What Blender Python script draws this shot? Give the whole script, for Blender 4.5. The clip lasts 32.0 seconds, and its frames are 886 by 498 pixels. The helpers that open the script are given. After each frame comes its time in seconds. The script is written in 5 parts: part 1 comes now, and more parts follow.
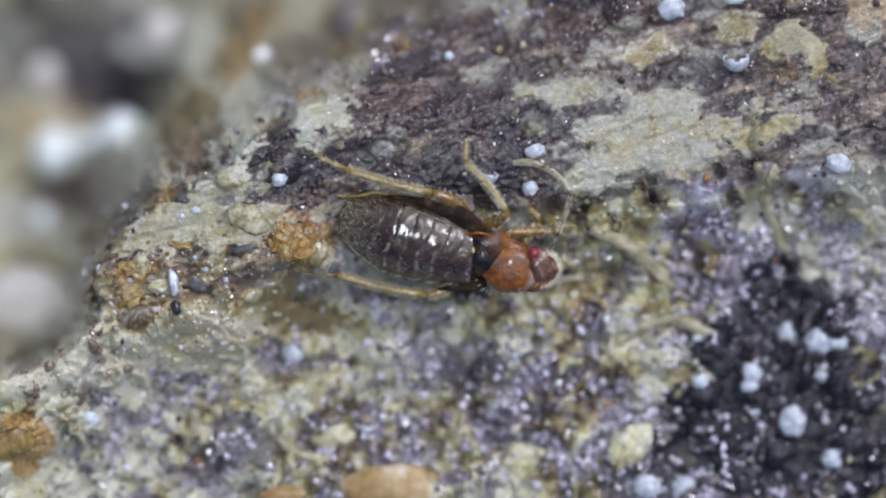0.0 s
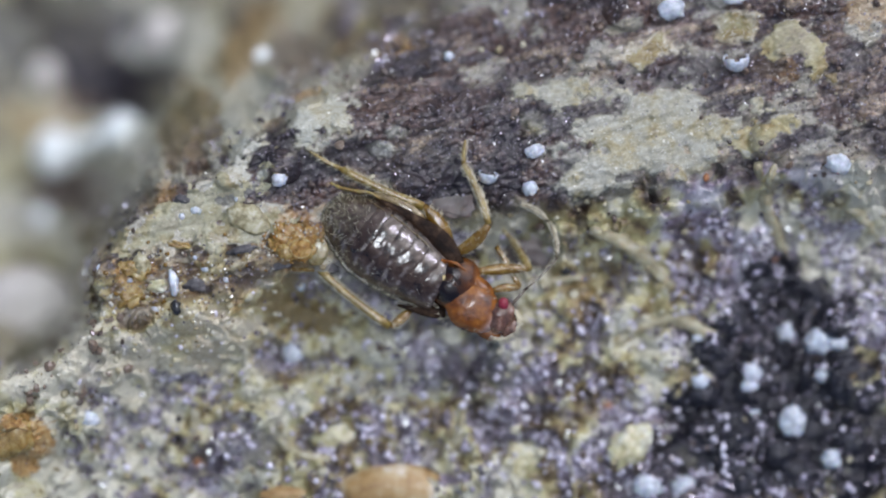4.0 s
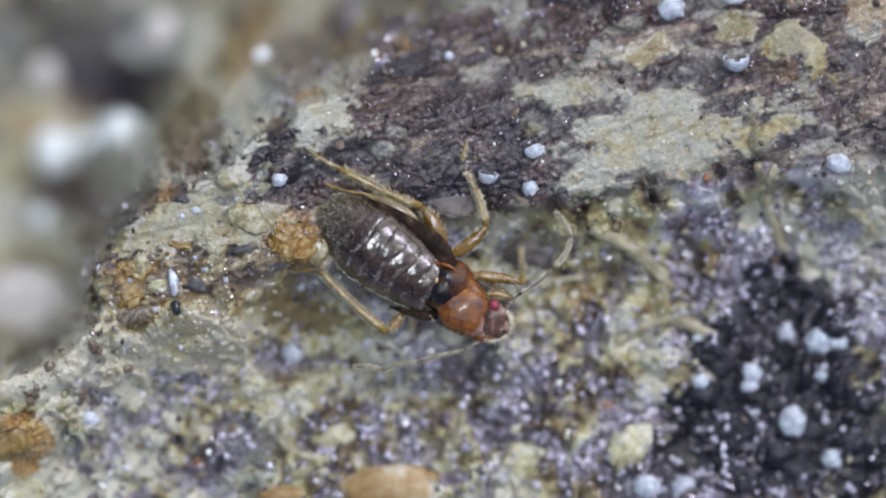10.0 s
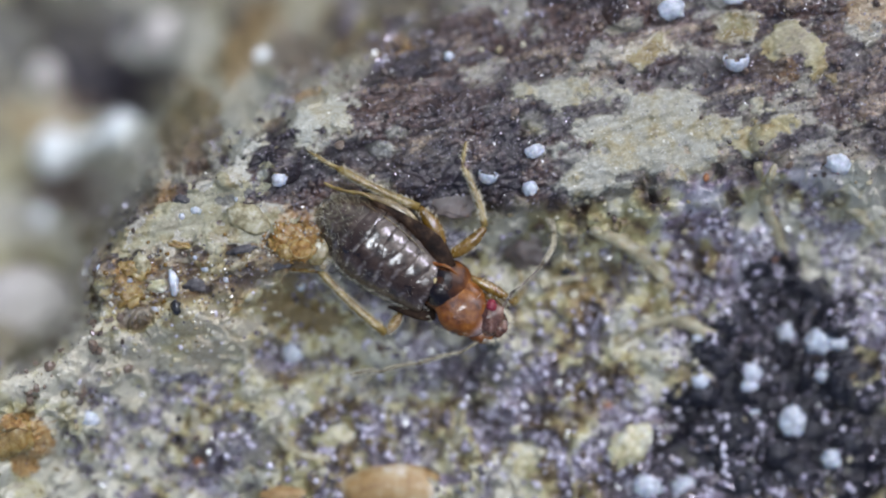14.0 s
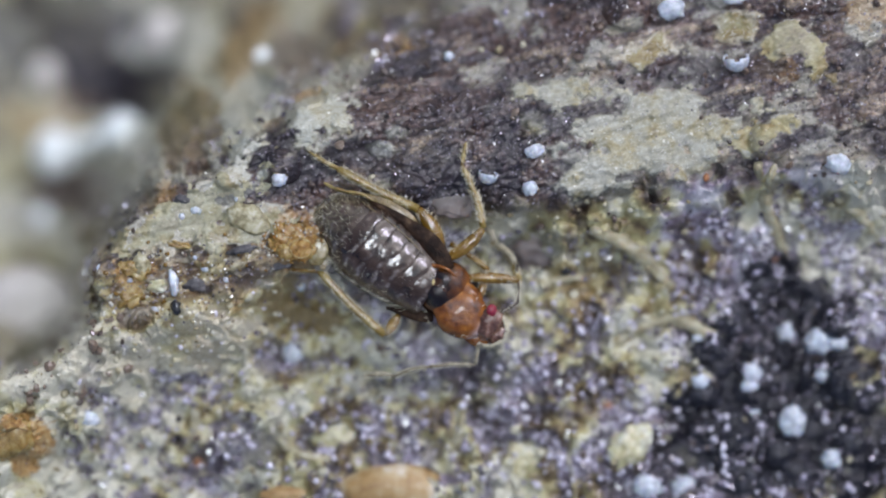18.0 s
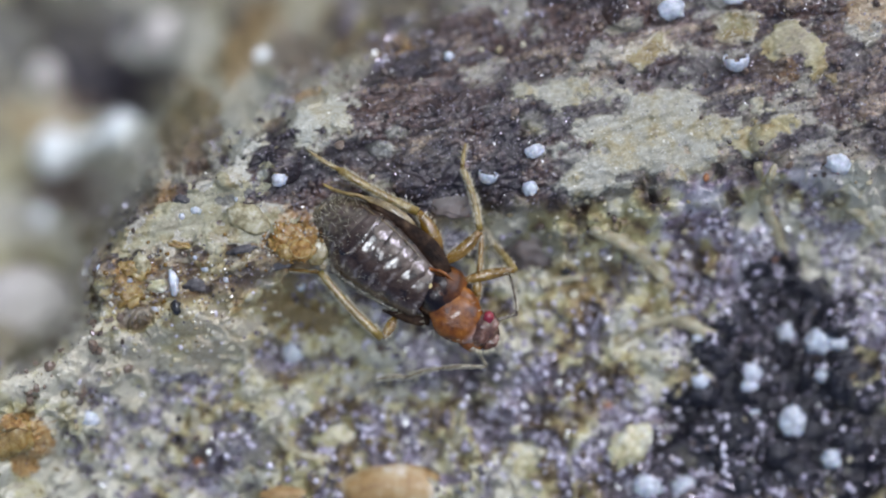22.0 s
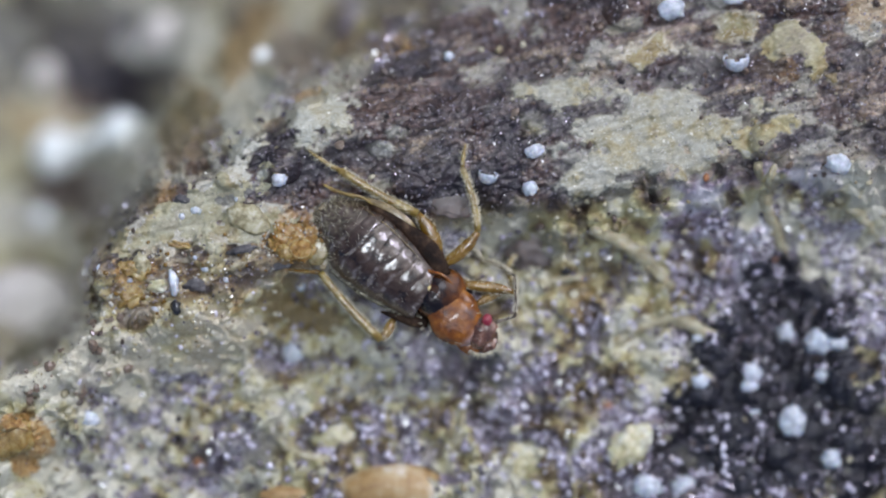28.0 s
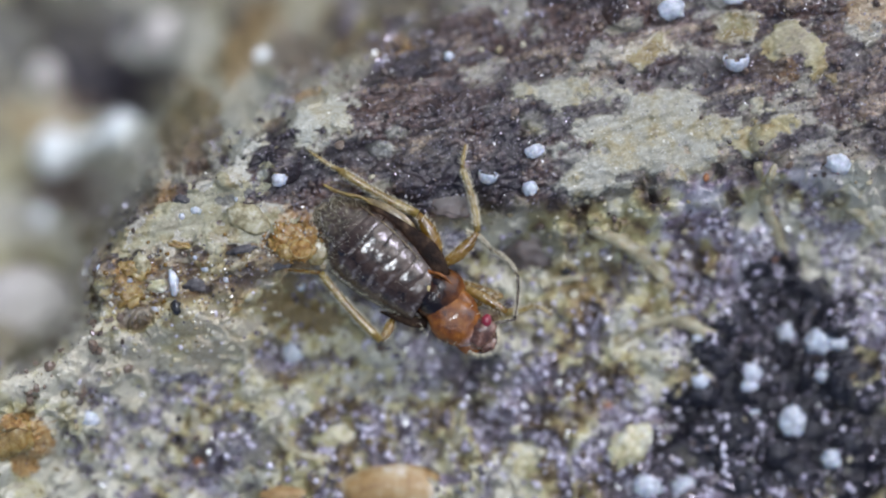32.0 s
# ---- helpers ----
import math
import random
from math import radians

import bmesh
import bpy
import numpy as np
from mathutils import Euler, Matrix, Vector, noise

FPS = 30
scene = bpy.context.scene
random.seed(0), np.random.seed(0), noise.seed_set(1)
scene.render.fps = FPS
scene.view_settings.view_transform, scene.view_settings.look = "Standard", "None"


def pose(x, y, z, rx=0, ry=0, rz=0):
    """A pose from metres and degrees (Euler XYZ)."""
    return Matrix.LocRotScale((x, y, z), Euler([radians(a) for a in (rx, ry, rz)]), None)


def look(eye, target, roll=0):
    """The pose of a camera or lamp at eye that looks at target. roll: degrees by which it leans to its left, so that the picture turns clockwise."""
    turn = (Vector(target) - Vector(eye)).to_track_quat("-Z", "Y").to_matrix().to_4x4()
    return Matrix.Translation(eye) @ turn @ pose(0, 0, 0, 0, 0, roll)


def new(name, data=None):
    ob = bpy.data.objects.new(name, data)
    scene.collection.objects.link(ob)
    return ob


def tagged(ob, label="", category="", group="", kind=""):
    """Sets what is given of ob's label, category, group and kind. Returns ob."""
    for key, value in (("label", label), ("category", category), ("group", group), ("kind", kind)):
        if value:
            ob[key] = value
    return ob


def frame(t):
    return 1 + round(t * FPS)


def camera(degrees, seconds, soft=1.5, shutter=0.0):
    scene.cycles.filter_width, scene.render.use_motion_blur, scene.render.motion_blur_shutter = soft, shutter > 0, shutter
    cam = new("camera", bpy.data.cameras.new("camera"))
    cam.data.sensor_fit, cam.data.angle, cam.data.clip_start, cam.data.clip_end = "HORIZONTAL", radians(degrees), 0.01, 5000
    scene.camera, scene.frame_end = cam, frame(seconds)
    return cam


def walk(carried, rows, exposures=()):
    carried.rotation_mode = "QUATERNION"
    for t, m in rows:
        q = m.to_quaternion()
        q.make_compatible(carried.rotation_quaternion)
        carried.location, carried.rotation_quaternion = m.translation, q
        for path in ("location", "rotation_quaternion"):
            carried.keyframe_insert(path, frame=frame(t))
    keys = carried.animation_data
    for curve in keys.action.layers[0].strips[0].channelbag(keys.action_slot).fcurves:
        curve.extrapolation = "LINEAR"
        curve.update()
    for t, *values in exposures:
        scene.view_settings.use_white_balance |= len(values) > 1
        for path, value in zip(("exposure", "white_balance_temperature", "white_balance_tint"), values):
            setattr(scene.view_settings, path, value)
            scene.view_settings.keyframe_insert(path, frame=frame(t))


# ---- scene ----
# A tiny bug nymph on weathered, lichen-crusted bark, seen from straight above.
# The plan is in units of 6 micrometres: u runs east, v runs south, h runs up from the plane in focus.
U = 6.0e-6
MID_U, MID_V = 784.0, 441.0
FIELD = 10.0
EYE_H = 784.0 / math.tan(radians(FIELD / 2))

cam = camera(FIELD, 32.0, soft=2.1)
walk(cam, [(0.0, pose(0, 0, EYE_H * U)), (32.0, pose(0, 0, EYE_H * U))], [(0.0, 0.0), (32.0, 0.0)])
cam.data.dof.use_dof = True
cam.data.dof.focus_distance = (EYE_H + 8) * U
cam.data.dof.aperture_fstop = cam.data.lens / 4.2
cam.data.dof.aperture_blades = 0


def at(u, v, h=0.0):
    """A place in metres from plan units."""
    return Vector(((u - MID_U) * U, (MID_V - v) * U, h * U))


def under(u, v, h):
    """The place at height h that lies on the line from the eye to (u, v) in the plane of focus."""
    k = (EYE_H - h) / EYE_H
    return Vector(((u - MID_U) * U * k, (MID_V - v) * U * k, h * U))


# ---- light: two small lamps of the macro rig, and a weak sky ----
world = bpy.data.worlds.new("sky")
scene.world = world
world.use_nodes = True
wn = world.node_tree.nodes
sky = wn.new("ShaderNodeTexSky")
sky.sky_type = "NISHITA"
sky.sun_disc = False
sky.sun_elevation, sky.sun_rotation = radians(48), radians(40)
wn["Background"].inputs["Strength"].default_value = 0.145
sky.air_density, sky.dust_density, sky.ozone_density = 0.5, 4.0, 0.4
haze = wn.new("ShaderNodeMix")
haze.data_type, haze.blend_type = "RGBA", "MULTIPLY"
haze.inputs[0].default_value = 1.0
haze.inputs[7].default_value = (0.84, 0.95, 1.03, 1)
world.node_tree.links.new(sky.outputs[0], haze.inputs[6])
world.node_tree.links.new(haze.outputs[2], wn["Background"].inputs["Color"])


def rig_lamp(name, place, aim, size, watts, colour):
    data = bpy.data.lights.new(name, "AREA")
    data.shape, data.size, data.energy, data.color = "DISK", size, watts, colour
    ob = new(name, data)
    ob.matrix_world = look(place, aim)
    return ob


rig_lamp("macro_lamp", (-0.003, 0.008, 0.092), (0, 0, 0), 0.019, 0.042, (0.87, 0.93, 1.0))
rig_lamp("side_lamp", (0.048, 0.046, 0.066), (0, 0, 0), 0.013, 0.027, (0.77, 0.72, 1.0))

# ---- materials ----
def material(name):
    m = bpy.data.materials.new(name)
    m.use_nodes = True
    nt = m.node_tree
    return m, nt, nt.nodes["Principled BSDF"]


def add(nt, kind, **inputs):
    n = nt.nodes.new(kind)
    for k, v in inputs.items():
        n.inputs[k].default_value = v
    return n


def ramp(nt, source, stops):
    r = nt.nodes.new("ShaderNodeValToRGB")
    el = r.color_ramp.elements
    while len(el) < len(stops):
        el.new(0.5)
    for e, (p, c) in zip(el, stops):
        e.position, e.color = p, (*c, 1)
    nt.links.new(source, r.inputs[0])
    return r.outputs[0]


def blend(nt, fac, a, b, mode="MIX"):
    n = nt.nodes.new("ShaderNodeMix")
    n.data_type, n.blend_type = "RGBA", mode
    for value, key in ((fac, 0), (a, 6), (b, 7)):
        if isinstance(value, (int, float)):
            n.inputs[key].default_value = value
        elif isinstance(value, tuple):
            n.inputs[key].default_value = (*value, 1)
        else:
            nt.links.new(value, n.inputs[key])
    return n.outputs[2]


def grain_noise(nt, units, detail=4.0, rough=0.6):
    """Noise with features about that many plan units across, in object space."""
    co = nt.nodes.new("ShaderNodeTexCoord")
    n = add(nt, "ShaderNodeTexNoise", Scale=1.0 / (units * U), Detail=detail, Roughness=rough)
    nt.links.new(co.outputs["Object"], n.inputs["Vector"])
    return n.outputs["Fac"]


def streak_noise(nt, units, turn, long, detail=5.0):
    """Noise drawn out along a heading, like wood grain."""
    co = nt.nodes.new("ShaderNodeTexCoord")
    mp = nt.nodes.new("ShaderNodeMapping")
    mp.vector_type = "TEXTURE"
    mp.inputs["Rotation"].default_value = (0, 0, turn)
    mp.inputs["Scale"].default_value = (long, 1, 1)
    n = add(nt, "ShaderNodeTexNoise", Scale=1.0 / (units * U), Detail=detail, Roughness=0.65, Distortion=0.6)
    nt.links.new(co.outputs["Object"], mp.inputs["Vector"])
    nt.links.new(mp.outputs[0], n.inputs["Vector"])
    return n.outputs["Fac"]


def relief(nt, bsdf, source, units, strength=0.6):
    b = add(nt, "ShaderNodeBump", Strength=strength, Distance=units * U)
    nt.links.new(source, b.inputs["Height"])
    nt.links.new(b.outputs[0], bsdf.inputs["Normal"])


def stony(name, stops, units=18, rough=(0.25, 0.6), bump=2.0, coat=0.0, see=0.0, inner=0.0, vary=0.0, shine=0.5):
    """A mottled mineral or plant surface."""
    m, nt, b = material(name)
    f = grain_noise(nt, units)
    if vary:
        info = nt.nodes.new("ShaderNodeNewGeometry")
        mul = add(nt, "ShaderNodeMath")
        mul.operation = "MULTIPLY_ADD"
        mul.inputs[1].default_value = vary
        nt.links.new(info.outputs["Random Per Island"], mul.inputs[0])
        sub = add(nt, "ShaderNodeMath")
        sub.operation = "SUBTRACT"
        sub.inputs[1].default_value = vary / 2
        nt.links.new(f, sub.inputs[0])
        nt.links.new(sub.outputs[0], mul.inputs[2])
        f = mul.outputs[0]
    nt.links.new(ramp(nt, f, stops), b.inputs["Base Color"])
    fine = grain_noise(nt, units * 0.22, 3.0)
    r = nt.nodes.new("ShaderNodeMapRange")
    r.inputs["To Min"].default_value, r.inputs["To Max"].default_value = rough
    nt.links.new(fine, r.inputs["Value"])
    nt.links.new(r.outputs[0], b.inputs["Roughness"])
    b.inputs["Coat Weight"].default_value = coat
    b.inputs["Specular IOR Level"].default_value = shine
    b.inputs["Coat Roughness"].default_value = 0.12
    b.inputs["Transmission Weight"].default_value = see
    if inner:
        b.inputs["Subsurface Weight"].default_value = inner
        b.inputs["Subsurface Radius"].default_value = (1.0, 0.6, 0.3)
        b.inputs["Subsurface Scale"].default_value = 12 * U
    relief(nt, b, fine, bump)
    return m


def pigmented(m):
    """Lets the surface carry dark and pale marks given by its mesh."""
    nt = m.node_tree
    b = nt.nodes["Principled BSDF"]
    base = b.inputs["Base Color"].links[0].from_socket
    f = grain_noise(nt, 12)
    for name, stops in (("dark", [(0.3, (0.003, 0.0015, 0.002)), (0.6, (0.009, 0.004, 0.004)), (0.8, (0.030, 0.011, 0.007))]), ("pale", [(0.3, (0.26, 0.16, 0.13)), (0.55, (0.42, 0.33, 0.32)), (0.8, (0.55, 0.50, 0.52))])):
        mark = nt.nodes.new("ShaderNodeAttribute")
        mark.attribute_name = name
        base = blend(nt, mark.outputs["Fac"], base, ramp(nt, f, stops))
    nt.links.new(base, b.inputs["Base Color"])
    return m


def bark_material():
    m, nt, b = material("crusted_bark")
    z = nt.nodes.new("ShaderNodeAttribute")
    z.attribute_name = "zones"
    sep = nt.nodes.new("ShaderNodeSeparateColor")
    nt.links.new(z.outputs["Color"], sep.inputs[0])
    tone = nt.nodes.new("ShaderNodeAttribute")
    tone.attribute_name = "tone"
    coarse, fine = grain_noise(nt, 60), grain_noise(nt, 9, 5.0, 0.65)
    hue = nt.nodes.new("ShaderNodeAttribute")
    hue.attribute_name = "hue"
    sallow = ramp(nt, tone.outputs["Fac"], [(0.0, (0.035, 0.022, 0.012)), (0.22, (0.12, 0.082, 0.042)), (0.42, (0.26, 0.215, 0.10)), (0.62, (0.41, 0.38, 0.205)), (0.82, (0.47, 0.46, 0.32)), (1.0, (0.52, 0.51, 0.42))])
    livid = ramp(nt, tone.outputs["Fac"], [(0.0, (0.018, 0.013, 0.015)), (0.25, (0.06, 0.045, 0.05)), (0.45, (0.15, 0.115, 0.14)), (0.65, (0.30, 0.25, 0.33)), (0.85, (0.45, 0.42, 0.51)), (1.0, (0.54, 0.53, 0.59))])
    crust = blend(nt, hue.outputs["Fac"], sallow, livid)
    crust = blend(nt, 0.5, crust, ramp(nt, fine, [(0.3, (0.55, 0.5, 0.45)), (0.55, (1.0, 1.0, 0.97)), (0.75, (1.35, 1.33, 1.3))]), "MULTIPLY")
    grain = streak_noise(nt, 15, 0.30, 3.2)
    broad = streak_noise(nt, 90, 0.30, 2.6)
    wood = ramp(nt, grain, [(0.30, (0.008, 0.007, 0.009)), (0.45, (0.034, 0.024, 0.023)), (0.54, (0.088, 0.067, 0.070)), (0.64, (0.24, 0.205, 0.175)), (0.78, (0.46, 0.42, 0.32))])
    wood = blend(nt, 0.62, wood, ramp(nt, broad, [(0.34, (0.010, 0.008, 0.010)), (0.44, (0.065, 0.032, 0.020)), (0.53, (0.10, 0.078, 0.072)), (0.60, (0.28, 0.225, 0.15)), (0.70, (0.42, 0.38, 0.27))]))
    wood = blend(nt, 0.7, wood, ramp(nt, fine, [(0.3, (0.36, 0.33, 0.34)), (0.50, (1.0, 0.95, 0.92)), (0.72, (2.3, 2.15, 1.95))]), "MULTIPLY")
    blotch = grain_noise(nt, 34, 5.0, 0.7)
    wood = blend(nt, 0.75, wood, ramp(nt, blotch, [(0.36, (0.16, 0.15, 0.19)), (0.46, (0.70, 0.62, 0.60)), (0.54, (1.0, 0.96, 0.98)), (0.62, (1.5, 1.5, 1.6)), (0.72, (2.3, 2.2, 2.1))]), "MULTIPLY")
    lichen = ramp(nt, fine, [(0.30, (0.15, 0.135, 0.09)), (0.40, (0.31, 0.295, 0.215)), (0.52, (0.40, 0.40, 0.335)), (0.72, (0.56, 0.56, 0.51))])
    lichen = blend(nt, 0.5, lichen, ramp(nt, coarse, [(0.35, (0.33, 0.28, 0.15)), (0.5, (0.41, 0.405, 0.33)), (0.65, (0.41, 0.42, 0.39))]))
    # soot colour; its zone also holds the shadow strip painted along the ledge
    soot = ramp(nt, fine, [(0.3, (0.005, 0.005, 0.007)), (0.55, (0.015, 0.014, 0.022)), (0.75, (0.066, 0.060, 0.078))])
    ochre = ramp(nt, fine, [(0.3, (0.20, 0.08, 0.02)), (0.5, (0.35, 0.205, 0.07)), (0.75, (0.50, 0.41, 0.22))])
    c = blend(nt, z.outputs["Alpha"], crust, wood)
    c = blend(nt, sep.outputs[0], c, lichen)
    c = blend(nt, sep.outputs[2], c, ochre)
    c = blend(nt, sep.outputs[1], c, soot)
    nt.links.new(c, b.inputs["Base Color"])
    r = nt.nodes.new("ShaderNodeMapRange")
    r.inputs["To Min"].default_value, r.inputs["To Max"].default_value = 0.16, 0.60
    nt.links.new(coarse, r.inputs["Value"])
    nt.links.new(r.outputs[0], b.inputs["Roughness"])
    tiny = grain_noise(nt, 4.5, 2.0, 0.5)
    both = blend(nt, 0.35, fine, tiny)
    relief(nt, b, both, 4.0, 0.75)
    wet = nt.nodes.new("ShaderNodeMapRange")
    wet.inputs["To Min"].default_value, wet.inputs["To Max"].default_value = 0.35, 0.05
    nt.links.new(sep.outputs[1], wet.inputs["Value"])
    nt.links.new(wet.outputs[0], b.inputs["Coat Weight"])
    b.inputs["Coat Roughness"].default_value = 0.10
    return m


def lichen_material(name, dark, middle, light, stains, wet):
    m, nt, b = material(name)
    coarse, fine = grain_noise(nt, 55), streak_noise(nt, 9, 0.30, 1.6)
    c = ramp(nt, fine, [(0.30, dark), (0.50, middle), (0.70, light)])
    c = blend(nt, 0.5, c, ramp(nt, coarse, stains))
    nt.links.new(c, b.inputs["Base Color"])
    tiny = grain_noise(nt, 4.0, 2.0, 0.5)
    r = nt.nodes.new("ShaderNodeMapRange")
    r.inputs["To Min"].default_value, r.inputs["To Max"].default_value = 0.38, 0.75
    nt.links.new(tiny, r.inputs["Value"])
    nt.links.new(r.outputs[0], b.inputs["Roughness"])
    b.inputs["Coat Weight"].default_value, b.inputs["Coat Roughness"].default_value = wet, 0.10
    relief(nt, b, blend(nt, 0.75, fine, tiny), 2.4, 0.6)
    return m


PALE = lichen_material("pale_lichen", (0.13, 0.115, 0.07), (0.285, 0.27, 0.195), (0.50, 0.49, 0.42), [(0.32, (0.17, 0.12, 0.045)), (0.39, (0.32, 0.255, 0.095)), (0.47, (0.34, 0.325, 0.24)), (0.60, (0.36, 0.37, 0.345)), (0.70, (0.28, 0.285, 0.25))], 0.04)
OLIVE_CRUST = lichen_material("olive_lichen", (0.12, 0.105, 0.05), (0.30, 0.275, 0.165), (0.46, 0.44, 0.32), [(0.34, (0.10, 0.07, 0.035)), (0.42, (0.27, 0.20, 0.08)), (0.50, (0.34, 0.32, 0.20)), (0.60, (0.36, 0.36, 0.28)), (0.70, (0.20, 0.18, 0.14))], 0.15)
OCHRE_CRUST = lichen_material("ochre_lichen", (0.09, 0.065, 0.03), (0.25, 0.21, 0.10), (0.44, 0.41, 0.28), [(0.34, (0.12, 0.07, 0.03)), (0.42, (0.27, 0.19, 0.07)), (0.50, (0.36, 0.33, 0.18)), (0.60, (0.40, 0.38, 0.28)), (0.70, (0.22, 0.19, 0.17))], 0.15)
SOOTY = stony("soot", [(0.3, (0.003, 0.003, 0.006)), (0.50, (0.009, 0.009, 0.015)), (0.62, (0.030, 0.030, 0.042)), (0.76, (0.10, 0.10, 0.13))], 14, (0.25, 0.6), 3.0)
BARK = bark_material()
WHITE = stony("white_grain", [(0.3, (0.34, 0.38, 0.43)), (0.5, (0.50, 0.54, 0.61)), (0.68, (0.70, 0.74, 0.80))], 12, (0.12, 0.4), 2.6, coat=0.4, inner=0.3)
# quartz colour, kept pale so the grains also stand in for blurred glints
MAUVE = stony("mauve_quartz", [(0.15, (0.10, 0.085, 0.10)), (0.4, (0.28, 0.25, 0.33)), (0.6, (0.46, 0.43, 0.54)), (0.8, (0.70, 0.68, 0.78))], 10, (0.10, 0.3), 1.0, coat=0.6, vary=0.7)
STRAW = stony("straw_crumb", [(0.1, (0.16, 0.125, 0.07)), (0.4, (0.31, 0.27, 0.16)), (0.7, (0.42, 0.39, 0.28)), (0.95, (0.48, 0.47, 0.38))], 12, (0.25, 0.6), 1.5, vary=0.7)
UMBER = stony("umber_crumb", [(0.1, (0.02, 0.016, 0.016)), (0.5, (0.08, 0.055, 0.045)), (0.9, (0.20, 0.15, 0.11))], 12, (0.12, 0.5), 1.5, coat=0.3, vary=0.7)
AMBER = stony("amber_crust", [(0.3, (0.15, 0.085, 0.02)), (0.5, (0.31, 0.20, 0.055)), (0.75, (0.46, 0.37, 0.16))], 12, (0.15, 0.45), 1.8, coat=0.25, inner=0.4, see=0.15)
TAN = stony("tan_pebble", [(0.3, (0.19, 0.095, 0.03)), (0.46, (0.34, 0.22, 0.09)), (0.58, (0.42, 0.32, 0.18)), (0.72, (0.56, 0.52, 0.45))], 46, (0.3, 0.6), 2.0, inner=0.2)
LIME = stony("pale_lump", [(0.3, (0.30, 0.27, 0.13)), (0.48, (0.50, 0.47, 0.30)), (0.58, (0.60, 0.58, 0.45)), (0.8, (0.66, 0.66, 0.60))], 24, (0.3, 0.6), 2.0, inner=0.2)
FIBRE = stony("straw_fibre", [(0.3, (0.20, 0.17, 0.10)), (0.5, (0.35, 0.32, 0.21)), (0.75, (0.48, 0.46, 0.38))], 22, (0.3, 0.6), 2.0, inner=0.2)
JET = stony("black_grain", [(0.3, (0.006, 0.006, 0.007)), (0.8, (0.03, 0.03, 0.035))], 10, (0.1, 0.3), 1.0, coat=0.5)
MOSS = stony("olive_crust", [(0.3, (0.10, 0.075, 0.035)), (0.45, (0.24, 0.21, 0.11)), (0.58, (0.40, 0.37, 0.24)), (0.75, (0.55, 0.53, 0.44))], 14, (0.2, 0.5), 3.0, coat=0.2)
ORANGE = stony("orange_speck", [(0.3, (0.24, 0.09, 0.035)), (0.8, (0.38, 0.19, 0.09))], 10, (0.3, 0.5))
MICA = stony("mica_flake", [(0.1, (0.04, 0.033, 0.038)), (0.5, (0.12, 0.103, 0.122)), (0.9, (0.28, 0.255, 0.31))], 10, (0.11, 0.28), 0.1, vary=0.7)
MICA.node_tree.nodes["Principled BSDF"].inputs["IOR"].default_value = 1.7
CHALK = stony("chalk_stone", [(0.3, (0.42, 0.39, 0.36)), (0.7, (0.62, 0.59, 0.56))], 40, (0.4, 0.7), 2.0)
GLINT_WHITE = stony("glint_white", [(0.3, (0.72, 0.78, 0.78)), (0.7, (0.86, 0.90, 0.90))], 40, (0.15, 0.3), 0.5, coat=0.5)
HAZE = stony("grey_gel", [(0.3, (0.07, 0.055, 0.05)), (0.5, (0.13, 0.108, 0.10)), (0.75, (0.24, 0.205, 0.20))], 34, (0.4, 0.6), 0.8, inner=0.3)



def cuticle_material():
    """Dark, wet-looking mauve-brown plates with pale creases and olive dust where the mesh says so."""
    m, nt, b = material("dark_cuticle")
    f, fine = grain_noise(nt, 22), grain_noise(nt, 5, 4.0, 0.65)
    c = ramp(nt, f, [(0.32, (0.009, 0.005, 0.003)), (0.46, (0.030, 0.015, 0.009)), (0.58, (0.056, 0.034, 0.024)), (0.74, (0.105, 0.075, 0.060))])
    for name, stops in (("dust", [(0.32, (0.03, 0.025, 0.014)), (0.5, (0.115, 0.098, 0.055)), (0.68, (0.30, 0.27, 0.185))]), ("pale", [(0.3, (0.10, 0.078, 0.07)), (0.55, (0.23, 0.20, 0.19)), (0.75, (0.42, 0.39, 0.38))])):
        mark = nt.nodes.new("ShaderNodeAttribute")
        mark.attribute_name = name
        c = blend(nt, mark.outputs["Fac"], c, ramp(nt, fine, stops))
    nt.links.new(c, b.inputs["Base Color"])
    r = nt.nodes.new("ShaderNodeMapRange")
    r.inputs["To Min"].default_value, r.inputs["To Max"].default_value = 0.26, 0.50
    nt.links.new(fine, r.inputs["Value"])
    nt.links.new(r.outputs[0], b.inputs["Roughness"])
    b.inputs["Specular IOR Level"].default_value = 0.12
    b.inputs["Coat Weight"].default_value, b.inputs["Coat Roughness"].default_value, b.inputs["Coat IOR"].default_value = 1.0, 0.19, 1.65
    relief(nt, b, blend(nt, 0.4, f, fine), 4.2, 0.9)
    rumple = add(nt, "ShaderNodeBump", Strength=0.30, Distance=1.6 * U)
    nt.links.new(blend(nt, 0.5, f, fine), rumple.inputs["Height"])
    nt.links.new(rumple.outputs[0], b.inputs["Coat Normal"])
    return m


